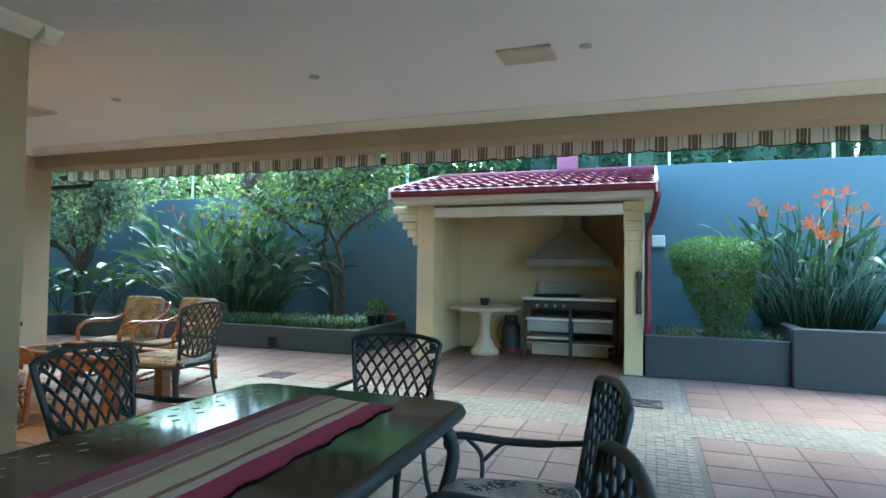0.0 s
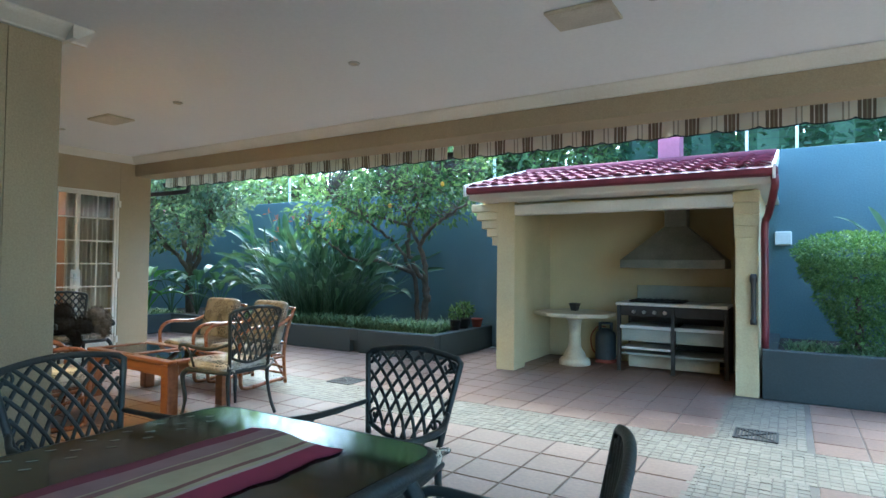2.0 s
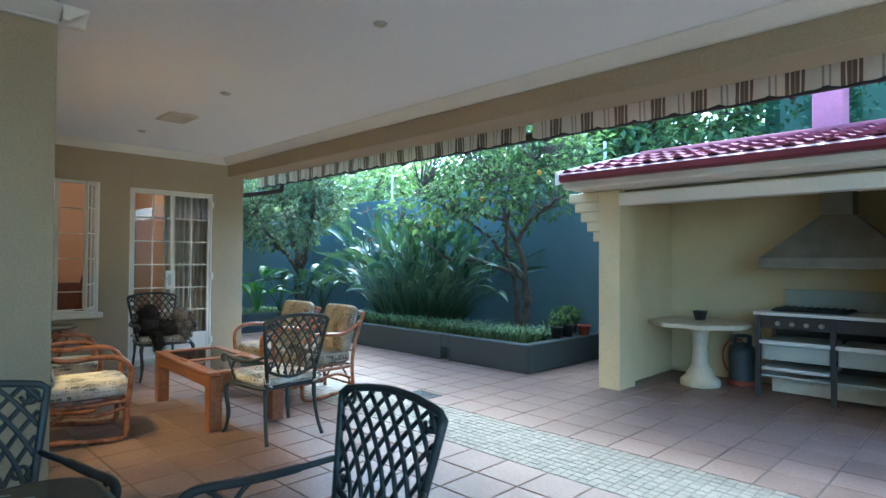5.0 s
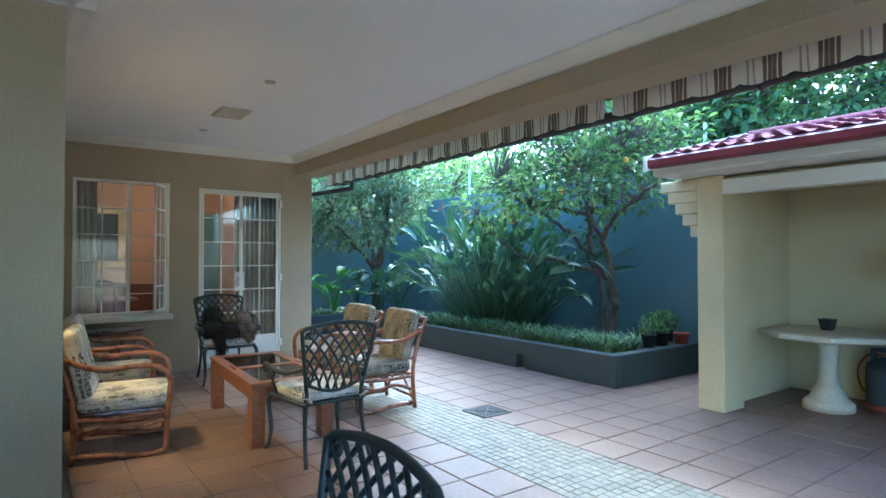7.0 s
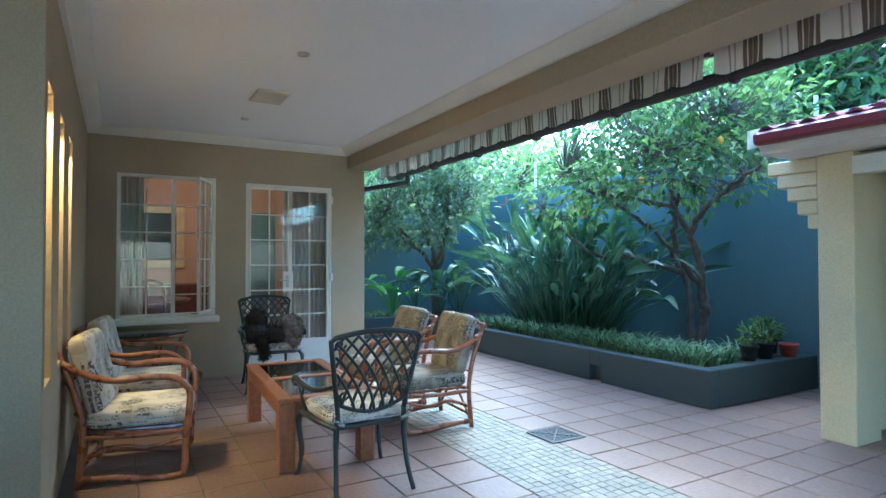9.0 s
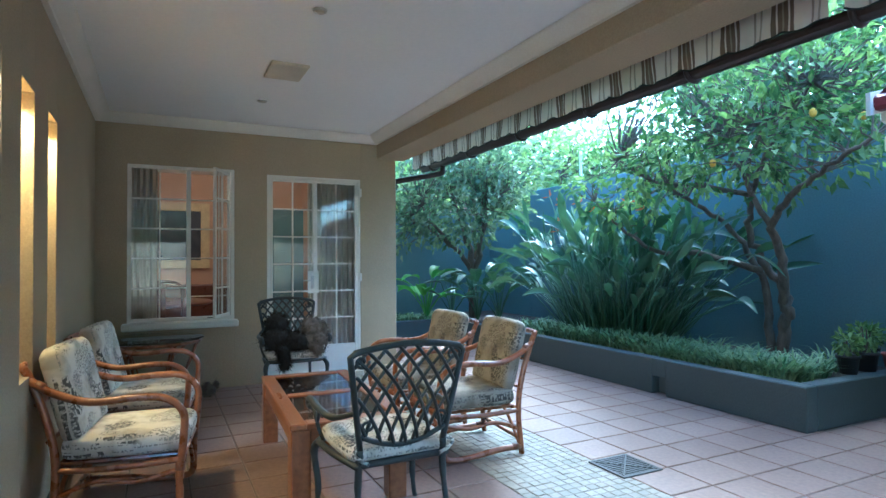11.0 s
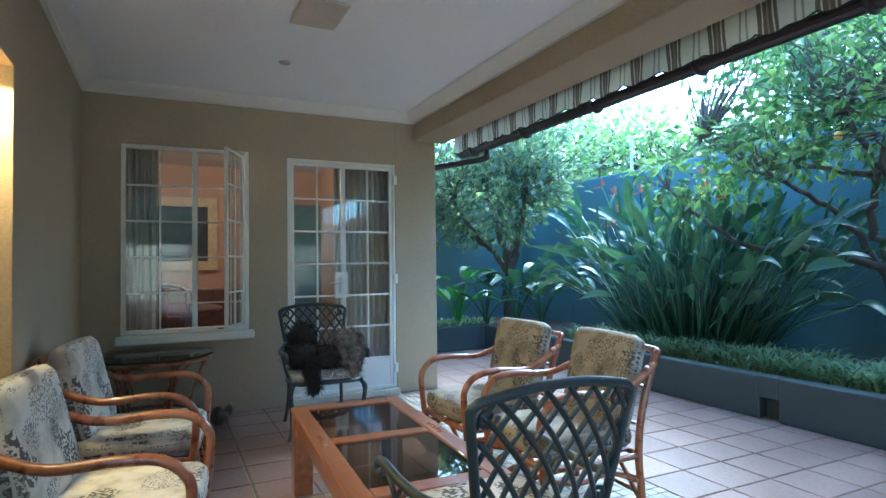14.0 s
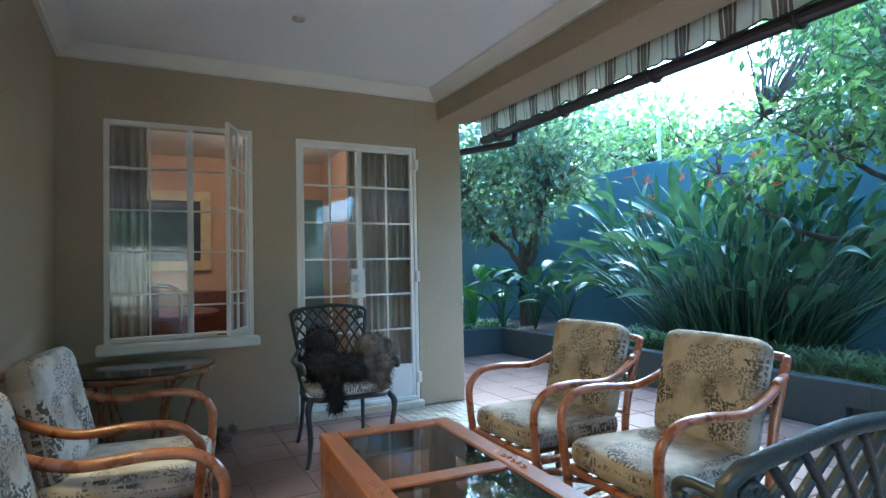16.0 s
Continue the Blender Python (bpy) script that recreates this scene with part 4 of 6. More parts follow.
# ---- furniture ----
def pillow(cx, cy, cz, w, d, h, e=0.28, n=28, m=10):
    """A stuffed cushion: a squarish rounded block."""
    s = Shape()

    def sp(v, p):
        return math.copysign(abs(v) ** p, v)

    for j in range(m + 1):
        b = -math.pi / 2 + math.pi * j / m
        for i in range(n):
            a = 2 * math.pi * i / n
            k = sp(math.cos(b), 0.32)
            wob = 1 + 0.012 * math.sin(5 * a + cx * 9)
            s.v.append((cx + w / 2 * k * sp(math.cos(a), e) * wob, cy + d / 2 * k * sp(math.sin(a), e) * wob, cz + h / 2 * sp(math.sin(b), 0.6) * (1 - 0.10 * (1 - k))))
    for j in range(m):
        for i in range(n):
            q = (i + 1) % n
            s.f.append((j * n + i, j * n + q, (j + 1) * n + q, (j + 1) * n + i))
    return s


def spiral(at, right, up, r, turns, sign=1, start=0.0):
    at, right, up = Vector(at), Vector(right), Vector(up)
    return [at + right * (r * (1 - 0.75 * t / 20) * math.cos(start + sign * turns * 2 * math.pi * t / 20)) + up * (r * (1 - 0.75 * t / 20) * math.sin(start + sign * turns * 2 * math.pi * t / 20)) for t in range(21)]


def iron_chair(label, m, group, cushion=True, rise=0.465):
    c = thing("patio_chair", label, "chair", m, group)

    def at(u, v):
        return Vector((u * (0.198 + 0.075 * v), -0.225 - 0.085 * v + 0.03 * (1 - u * u) * -0.6 * v, 0.45 + rise * v))

    def top(u):
        return 0.93 + 0.075 * math.cos(u * math.pi * 0.5) - 0.05 * (1 if abs(u) > 0.9 else 0) * (abs(u) - 0.9) * 10

    outline = [at(-1, v / 8 * 0.9) for v in range(9)] + [at(u / 10, top(u / 10)) for u in range(-9, 10)] + [at(1, 0.9 - v / 8 * 0.9) for v in range(9)]
    part("back_frame", Shape().tube(outline, 0.0145, 8), IRON, c, "", True)
    part("bottom_rail", Shape().tube([at(u / 8, 0.16 - 0.14 * (1 - (u / 8) ** 2)) for u in range(-8, 9)], 0.012, 8), IRON, c, "", True)
    lat = Shape()
    for sgn in (-1, 1):
        for k in range(-7, 8):
            c0, run = k * 0.285 - sgn * 0.35, []
            for i in range(25):
                v = 0.03 + 0.97 * i / 24
                u = c0 + sgn * 1.15 * v ** 1.45
                inside = abs(u) < 0.98 and 0.16 - 0.14 * (1 - u * u) <= v <= top(u)
                if inside:
                    run.append(at(u, v) + Vector((0, 0.003 * sgn, 0)))
                elif run:
                    break
            if len(run) > 2:
                lat.tube(run, 0.0085, 6)
    part("lattice", lat, IRON, c, "cast diamond lattice of crossing ribs", True)
    for sx in (-1, 1):
        for u, v, r in ((0.82, 0.86, 0.034), (0.80, 0.25, 0.03)):
            part("scroll", Shape().tube(spiral(at(sx * u, v), (1, 0, 0), (0, -0.27, 0.96), r, 1.1, sx), 0.007, 6), IRON, c, "", True)
    part("seat_frame", Shape().tube([(0.22, -0.22, 0.39), (0.255, 0.0, 0.39), (0.265, 0.2, 0.39), (0.2, 0.262, 0.39), (0, 0.275, 0.39), (-0.2, 0.262, 0.39), (-0.265, 0.2, 0.39), (-0.255, 0.0, 0.39), (-0.22, -0.22, 0.39)], 0.016, 8, True), IRON, c, "", True)
    slats = Shape()
    for i in range(9):
        x = -0.2 + 0.05 * i
        slats.box(x - 0.012, x + 0.012, -0.22, 0.26, 0.386, 0.394, 0.002)
    part("seat_panel", slats, IRON, c)
    for sx in (-1, 1):
        part("arm", Shape().tube(curve([at(sx, 0.38), (sx * 0.285, -0.12, 0.585), (sx * 0.30, 0.05, 0.585), (sx * 0.30, 0.20, 0.60), (sx * 0.298, 0.255, 0.59), (sx * 0.295, 0.262, 0.56), (sx * 0.292, 0.235, 0.557)], 5), [0.012] * 5 + [0.016] * 26, 8), IRON, c, "", True)
        part("arm_support", Shape().tube(curve([(sx * 0.30, 0.19, 0.594), (sx * 0.297, 0.135, 0.54), (sx * 0.285, 0.125, 0.48), (sx * 0.262, 0.13, 0.42)], 5), 0.010, 6).tube(curve([(sx * 0.298, 0.03, 0.585), (sx * 0.297, 0.07, 0.56), (sx * 0.291, 0.12, 0.51)], 4), 0.009, 6), IRON, c, "", True)
        part("leg", Shape().tube(curve([(sx * 0.245, 0.225, 0.39), (sx * 0.27, 0.262, 0.33), (sx * 0.255, 0.245, 0.16), (sx * 0.268, 0.255, 0.04), (sx * 0.285, 0.275, 0.0)], 5), [0.021] * 6 + [0.017] * 6 + [0.013] * 9, 8), IRON, c, "", True)
        part("leg", Shape().tube(curve([(sx * 0.2, -0.225, 0.46), (sx * 0.205, -0.215, 0.3), (sx * 0.215, -0.245, 0.12), (sx * 0.23, -0.29, 0.0)], 5), [0.017] * 6 + [0.014] * 10, 8), IRON, c, "", True)
    if cushion:
        part("seat_cushion", pillow(0, 0.02, 0.432, 0.50, 0.50, 0.085), CLOTH, c, "pale printed seat cushion with ties", True)
        for sx in (-1, 1):
            part("cushion_tie", Shape().tube(curve([(sx * 0.2, -0.2, 0.46), (sx * 0.235, -0.255, 0.45), (sx * 0.20, -0.265, 0.42), (sx * 0.17, -0.25, 0.40)], 4), 0.009, 5), CLOTH, c, "", True)
    return c


def rattan_chair(label, m, cloth, group):
    c = thing("rattan_armchair", label, "armchair", m, group)
    for sx in (-1, 1):
        x = sx * 0.285
        part("back_post", Shape().tube(curve([(x * 0.98, -0.27, 0.0), (x * 0.96, -0.25, 0.30), (x * 0.93, -0.29, 0.52), (x * 0.92, -0.36, 0.72), (x * 0.90, -0.40, 0.79)], 5), [0.019] * 20 + [0.015], 10), RATTAN, c, "", True)
        part("arm", Shape().tube(curve([(x * 0.94, -0.365, 0.72), (x * 0.98, -0.26, 0.655), (x * 1.03, -0.10, 0.605), (x * 1.05, 0.10, 0.615), (x * 1.05, 0.23, 0.60), (x * 1.03, 0.305, 0.53), (x * 1.01, 0.31, 0.42), (x * 0.99, 0.29, 0.22), (x * 0.985, 0.285, 0.06), (x * 0.985, 0.24, 0.021), (x * 0.985, 0.10, 0.022), (x * 0.985, -0.10, 0.045), (x * 0.98, -0.262, 0.05)], 5), 0.0195, 10), RATTAN, c, "", True)
        part("brace", Shape().tube(curve([(x * 0.97, 0.285, 0.24), (x * 0.96, 0.10, 0.20), (x * 0.96, -0.08, 0.22), (x * 0.96, -0.255, 0.16)], 5), 0.013, 8), RATTAN, c, "", True)
        part("brace", Shape().tube(curve([(x * 0.96, -0.26, 0.285), (x * 0.96, 0.0, 0.275), (x * 0.98, 0.29, 0.29)], 5), 0.016, 8), RATTAN, c, "", True)
        for p, q in (((x * 0.985, -0.24, 0.05), (x * 0.985, -0.20, 0.05)), ((x * 0.985, 0.29, 0.24), (x * 0.985, 0.292, 0.28)), ((x * 0.94, -0.335, 0.70), (x * 0.95, -0.30, 0.68))):
            part("binding", Shape().tube([p, q], 0.0225, 10), BINDING, c, "dark cane binding", True)
    part("front_rail", Shape().tube([(-0.28, 0.29, 0.29), (0.28, 0.29, 0.29)], 0.017, 8), RATTAN, c, "", True)
    part("back_rail", Shape().tube([(-0.27, -0.25, 0.29), (0.27, -0.25, 0.29)], 0.016, 8), RATTAN, c, "", True)
    part("top_rail", Shape().tube(curve([(-0.255, -0.40, 0.785), (0, -0.42, 0.79), (0.255, -0.40, 0.785)], 6), 0.016, 8), RATTAN, c, "", True)
    part("stretcher", Shape().tube([(-0.275, -0.26, 0.10), (0.275, -0.26, 0.10)], 0.013, 8), RATTAN, c, "", True)
    for sx in (-1, 1):
        part("front_brace", Shape().tube(curve([(sx * 0.275, 0.285, 0.10), (sx * 0.18, 0.285, 0.20), (sx * 0.06, 0.285, 0.28)], 5), 0.013, 8), RATTAN, c, "", True)
        part("back_brace", Shape().tube(curve([(sx * 0.27, -0.26, 0.06), (sx * 0.15, -0.255, 0.19), (sx * 0.04, -0.25, 0.28)], 5), 0.012, 8), RATTAN, c, "", True)
    for i in range(5):
        part("seat_cane", Shape().tube([(-0.2 + 0.1 * i, -0.25, 0.295), (-0.2 + 0.1 * i, 0.29, 0.295)], 0.011, 6), RATTAN, c)
    for i in range(3):
        z = 0.42 + 0.18 * i
        y = -0.27 - 0.16 * ((z - 0.3) / 0.55) ** 1.4
        part("back_cane", Shape().tube([(-0.255, y, z), (0.255, y, z)], 0.011, 6), RATTAN, c)
    part("seat_cushion", pillow(0, 0.035, 0.372, 0.525, 0.565, 0.135, 0.2), cloth, c, "thick printed seat cushion", True)
    b = part("back_cushion", pillow(0, 0, 0, 0.52, 0.47, 0.12, 0.2), cloth, c, "thick printed back cushion", True)
    b.matrix_basis = pose(0, -0.245, 0.635, 104, 0, 0)
    return c


RATL, RATR = "varnished rattan armchair with cream printed cushions beside the wall", "varnished rattan armchair with brown printed cushions beside the planter"
GRP = "armchairs round the coffee table"
rattan_chair(RATL, pose(-4.46, 4.145, 0, 0, 0, -9.5), CLOTH, GRP)
rattan_chair(RATL, pose(-5.44, 4.20, 0, 0, 0, -9), CLOTH, GRP)
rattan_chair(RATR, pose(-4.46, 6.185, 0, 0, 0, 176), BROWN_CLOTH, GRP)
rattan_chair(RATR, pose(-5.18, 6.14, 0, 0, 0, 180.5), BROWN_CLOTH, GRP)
near = iron_chair("green-black cast iron patio chair with a pale printed cushion", pose(-3.58, 5.26, 0, 0, 0, 91), "iron patio chairs")
copy_thing(near, pose(-6.41, 5.40, 0, 0, 0, -92))["label"] = "black cast iron patio chair with a plush toy on its seat"
DL = "green-black cast iron patio chair at the dining table"
din = iron_chair(DL, pose(-1.05, 3.97, 0, 0, 0, 180), "iron patio chairs", rise=0.42)
copy_thing(din, pose(-1.81, 3.27, 0, 0, 0, -85))
copy_thing(din, pose(-0.13, 3.23, 0, 0, 0, 104))
copy_thing(din, pose(-0.06, 2.42, 0, 0, 0, 102))

table = thing("coffee_table", "low orange oak coffee table with two smoked glass panels", "coffee table", pose(-4.55, 5.22, 0, 0, 0, -3))
tx, ty, th = 0.69, 0.31, 0.455
s = Shape()
s.box(-tx, tx, -ty, -ty + 0.085, th - 0.03, th, 0.006).box(-tx, tx, ty - 0.085, ty, th - 0.03, th, 0.006)
s.box(-tx, -tx + 0.09, -ty + 0.085, ty - 0.085, th - 0.03, th - 0.001, 0.005).box(tx - 0.09, tx, -ty + 0.085, ty - 0.085, th - 0.03, th - 0.001, 0.005)
s.box(-0.04, 0.04, -ty + 0.085, ty - 0.085, th - 0.03, th - 0.001, 0.005)
part("top_frame", s, OAK, table)
for a, b in ((-tx + 0.085, -0.036), (0.036, tx - 0.085)):
    part("glass_panel", Shape().box(a, b, -ty + 0.08, ty - 0.08, th - 0.016, th - 0.008, 0.001), SMOKED, table, "smoked glass panel")
for sx in (-1, 1):
    for sy in (-1, 1):
        part("leg", Shape().box(sx * (tx - 0.055) - 0.05, sx * (tx - 0.055) + 0.05, sy * (ty - 0.055) - 0.05, sy * (ty - 0.055) + 0.05, 0, th - 0.031, 0.006), OAK, table)
    part("apron", Shape().box(-tx + 0.106, tx - 0.106, sx * (ty - 0.035) - 0.014, sx * (ty - 0.035) + 0.014, th - 0.13, th - 0.031, 0.003), OAK, table)
    part("apron", Shape().box(sx * (tx - 0.035) - 0.014, sx * (tx - 0.035) + 0.014, -ty + 0.106, ty - 0.106, th - 0.13, th - 0.031, 0.003), OAK, table)
    for k in range(5):
        part("carving", Shape().tube(spiral((-0.07 + 0.035 * k, sx * (ty - 0.042), th + 0.001), (1, 0, 0), (0, 1, 0), 0.016, 1.0, 1 if k % 2 else -1), 0.004, 5), OAK, table, "", True)

st = thing("side_table", "oval glass topped rattan side table under the window", "side table", pose(-6.79, 4.215, 0))
part("glass_top", Shape().lathe([(0.40, 0.580), (0.42, 0.584), (0.42, 0.592), (0.40, 0.596)], 36, sx=1.0, sy=1.08), glass_material("green_glass", (0.55, 0.66, 0.60), 0.05), st, "green-tinted oval glass top", True)
part("top_ring", Shape().tube([(0.39 * math.cos(a), 0.42 * math.sin(a), 0.562) for a in [2 * math.pi * i / 30 for i in range(30)]], 0.016, 8, True), RATTAN, st, "", True)
part("lower_ring", Shape().tube([(0.26 * math.cos(a), 0.28 * math.sin(a), 0.16) for a in [2 * math.pi * i / 24 for i in range(24)]], 0.012, 8, True), RATTAN, st, "", True)
for i in range(6):
    a = 2 * math.pi * (i + 0.5) / 6
    ca, sa = math.cos(a), math.sin(a)
    part("leg", Shape().tube(curve([(0.38 * ca, 0.40 * sa, 0.56), (0.32 * ca, 0.34 * sa, 0.40), (0.25 * ca, 0.27 * sa, 0.18), (0.30 * ca, 0.32 * sa, 0.0)], 5), 0.014, 8), RATTAN, st, "", True)
    b = a + 0.26
    part("brace", Shape().tube(curve([(0.38 * math.cos(b), 0.40 * math.sin(b), 0.55), (0.33 * ca, 0.35 * sa, 0.44), (0.25 * math.cos(a - 0.2), 0.27 * math.sin(a - 0.2), 0.2)], 5), 0.009, 6), RATTAN, st, "", True)


def furry(blobs, hairs, length, seed):
    """A stuffed body of overlapping lumps covered with short pile."""
    r = random.Random(seed)
    s = Shape()
    for (cx, cy, cz), (a, b, c) in blobs:
        n, m = 14, 8
        k = len(s.v)
        for j in range(m + 1):
            t = -math.pi / 2 + math.pi * j / m
            for i in range(n):
                p = 2 * math.pi * i / n
                s.v.append((cx + a * math.cos(t) * math.cos(p), cy + b * math.cos(t) * math.sin(p), cz + c * math.sin(t)))
        for j in range(m):
            for i in range(n):
                q = (i + 1) % n
                s.f.append((k + j * n + i, k + j * n + q, k + (j + 1) * n + q, k + (j + 1) * n + i))
    for _ in range(hairs):
        (cx, cy, cz), (a, b, c) = r.choice(blobs)
        d = Vector((r.gauss(0, 1), r.gauss(0, 1), r.gauss(0, 1))).normalized()
        p = Vector((cx + a * d.x, cy + b * d.y, cz + c * d.z))
        side = d.orthogonal().normalized() * 0.0035
        tip = p + (d + Vector((r.gauss(0, 0.4), r.gauss(0, 0.4), r.gauss(0, 0.4) - 0.35))) * length * r.uniform(0.6, 1.3)
        k = len(s.v)
        s.v += [tuple(p - side), tuple(p + side), tuple(tip)]
        s.f.append((k, k + 1, k + 2))
    return s


tagged(part("plush_toy", furry([((-6.31, 5.24, 0.57), (0.12, 0.13, 0.10)), ((-6.36, 5.25, 0.70), (0.085, 0.095, 0.10)), ((-6.27, 5.40, 0.55), (0.12, 0.12, 0.085)), ((-6.14, 5.26, 0.49), (0.07, 0.045, 0.06)), ((-6.10, 5.27, 0.41), (0.035, 0.04, 0.07))], 4200, 0.034, 3), FUR),
       "shaggy black plush toy lying on the chair cushion", "plush toy", "plush toys on the chair")
tagged(part("plush_toy", furry([((-6.25, 5.55, 0.67), (0.085, 0.095, 0.09)), ((-6.28, 5.55, 0.56), (0.11, 0.11, 0.09)), ((-6.17, 5.60, 0.58), (0.06, 0.05, 0.055)), ((-6.22, 5.645, 0.62), (0.055, 0.03, 0.085)), ((-6.12, 5.56, 0.49), (0.09, 0.04, 0.035))], 3200, 0.03, 4), GREY_FUR),
       "shaggy grey-brown plush toy lying on the chair cushion", "plush toy", "plush toys on the chair")
tagged(part("stuffed_mouse", furry([((-6.88, 4.70, 0.055), (0.09, 0.06, 0.055)), ((-6.80, 4.73, 0.075), (0.05, 0.045, 0.045)), ((-6.80, 4.69, 0.12), (0.012, 0.025, 0.03)), ((-6.82, 4.77, 0.12), (0.012, 0.025, 0.03))], 700, 0.015, 5), GREY_FUR),
       "small grey stuffed toy lying on the floor tiles", "toy")

# dining table
dt = thing("patio_table", "dark cast metal patio table with a glossy glass top", "table", pose(-0.86, 2.34, 0))


def rounded(w, d, r, n=6):
    out = []
    for sx, sy, a0 in ((1, 1, 0), (-1, 1, 90), (-1, -1, 180), (1, -1, 270)):
        for i in range(n + 1):
            a = radians(a0 + 90 * i / n)
            out.append((sx * (w - r) + r * math.cos(a), sy * (d - r) + r * math.sin(a)))
    return out


rim = rounded(0.485, 1.10, 0.10)
part("rim", Shape().tube([(x, y, 0.715) for x, y in rim], 0.024, 8, True), IRON, dt, "", True)
part("tabletop", Shape().prism(rounded(0.48, 1.095, 0.095), 0.715, 0.738), TABLE_GLASS, dt, "dark glossy table top")
part("apron", Shape().tube([(x * 0.9, y * 0.94, 0.66) for x, y in rim], 0.018, 6, True), IRON, dt, "", True)
for sx in (-1, 1):
    for sy in (-1, 1):
        part("leg", Shape().tube(curve([(sx * 0.42, sy * 0.98, 0.70), (sx * 0.46, sy * 1.02, 0.55), (sx * 0.40, sy * 0.95, 0.25), (sx * 0.44, sy * 1.0, 0.05), (sx * 0.47, sy * 1.04, 0.0)], 5), 0.026, 8), IRON, dt, "", True)
slot_mesh = Shape().box(-0.014, 0.014, -0.004, 0.004, 0, 0.0012, 0.0003).mesh("slot", GALV)
for i in range(11):
    for j in range(3):
        ob = new("slot", slot_mesh)
        ob.parent = dt
        ob.matrix_basis = pose(-0.43 + j * 0.055, -0.18 + i * 0.11 + (j % 2) * 0.04, 0.7382, 0, 0, 60)
rn = thing("table_runner", "striped maroon, mauve and olive woven table runner", "table runner", pose(-0.99, 1.34, 0.7405, 0, 0, 0))
s = Shape()
nx, ny = 12, 60
for k, dz in ((0, 0.0035), (1, 0.0)):
    for j in range(ny + 1):
        for i in range(nx + 1):
            y = 1.93 * j / ny
            w = 0.386 + 0.007 * math.sin(y * 27) + 0.004 * math.sin(y * 61)
            s.v.append((w * i / nx, y + 0.02 * math.sin(i * 0.5), dz + 0.0015 * (1 + math.sin(y * 19 + i)) * (1 - k)))
row = nx + 1
for j in range(ny):
    for i in range(nx):
        a = j * row + i
        s.f.append((a, a + 1, a + row + 1, a + row))
        b = a + row * (ny + 1)
        s.f.append((b, b + row, b + row + 1, b + 1))
part("cloth", s, RUNNER, rn, "", True)
for y in (0.0, 1.93):
    part("hem", Shape().tube([(0.39 * i / 12, y + 0.02 * math.sin(i * 0.5), 0.0025) for i in range(13)], 0.0024, 5), MAROON, rn, "stitched maroon hem")


# ---- plants ----
nr = np.random.RandomState(11)


def leaf_quads(pts, dirs, length, width, fold=0.25, curl=0.15):
    """Folded pointed leaves at points along directions, as vertices and triangles."""
    n = len(pts)
    d = dirs / np.maximum(np.linalg.norm(dirs, axis=1, keepdims=True), 1e-6)
    ref = nr.normal(size=(n, 3)) + np.array([0, 0, 1.2])
    side = np.cross(d, ref)
    side /= np.maximum(np.linalg.norm(side, axis=1, keepdims=True), 1e-6)
    up = np.cross(side, d)
    ln = (length * nr.uniform(0.65, 1.2, n))[:, None]
    wd = (width * nr.uniform(0.75, 1.2, n))[:, None]
    base = pts
    mid = pts + d * ln * 0.5
    tip = pts + d * ln - up * ln * curl
    left = mid + side * wd * 0.5 + up * wd * fold
    right = mid - side * wd * 0.5 + up * wd * fold
    v = np.stack([base, left, right, tip, mid], 1).reshape(-1, 3)
    k = (np.arange(n) * 5)[:, None]
    f = np.concatenate([k + np.array([[0, 4, 1]]), k + np.array([[1, 4, 3]]), k + np.array([[0, 2, 4]]), k + np.array([[2, 3, 4]])], 0)
    return v, f


def np_mesh(name, v, f, mat):
    me = bpy.data.meshes.new(name)
    me.from_pydata(v.tolist(), [], f.tolist())
    me.materials.append(mat)
    me.update()
    return me


def in_blobs(blobs, n, shell=0.55):
    """Points in ellipsoids, more towards the outside."""
    vol = np.array([a * b * c for _, (a, b, c) in blobs])
    pick = nr.choice(len(blobs), n, p=vol / vol.sum())
    u = nr.normal(size=(n, 3))
    u /= np.linalg.norm(u, axis=1, keepdims=True)
    r = nr.uniform(shell ** 3, 1, n) ** (1 / 3)
    c = np.array([b[0] for b in blobs])[pick]
    s = np.array([b[1] for b in blobs])[pick]
    return c + u * r[:, None] * s, u


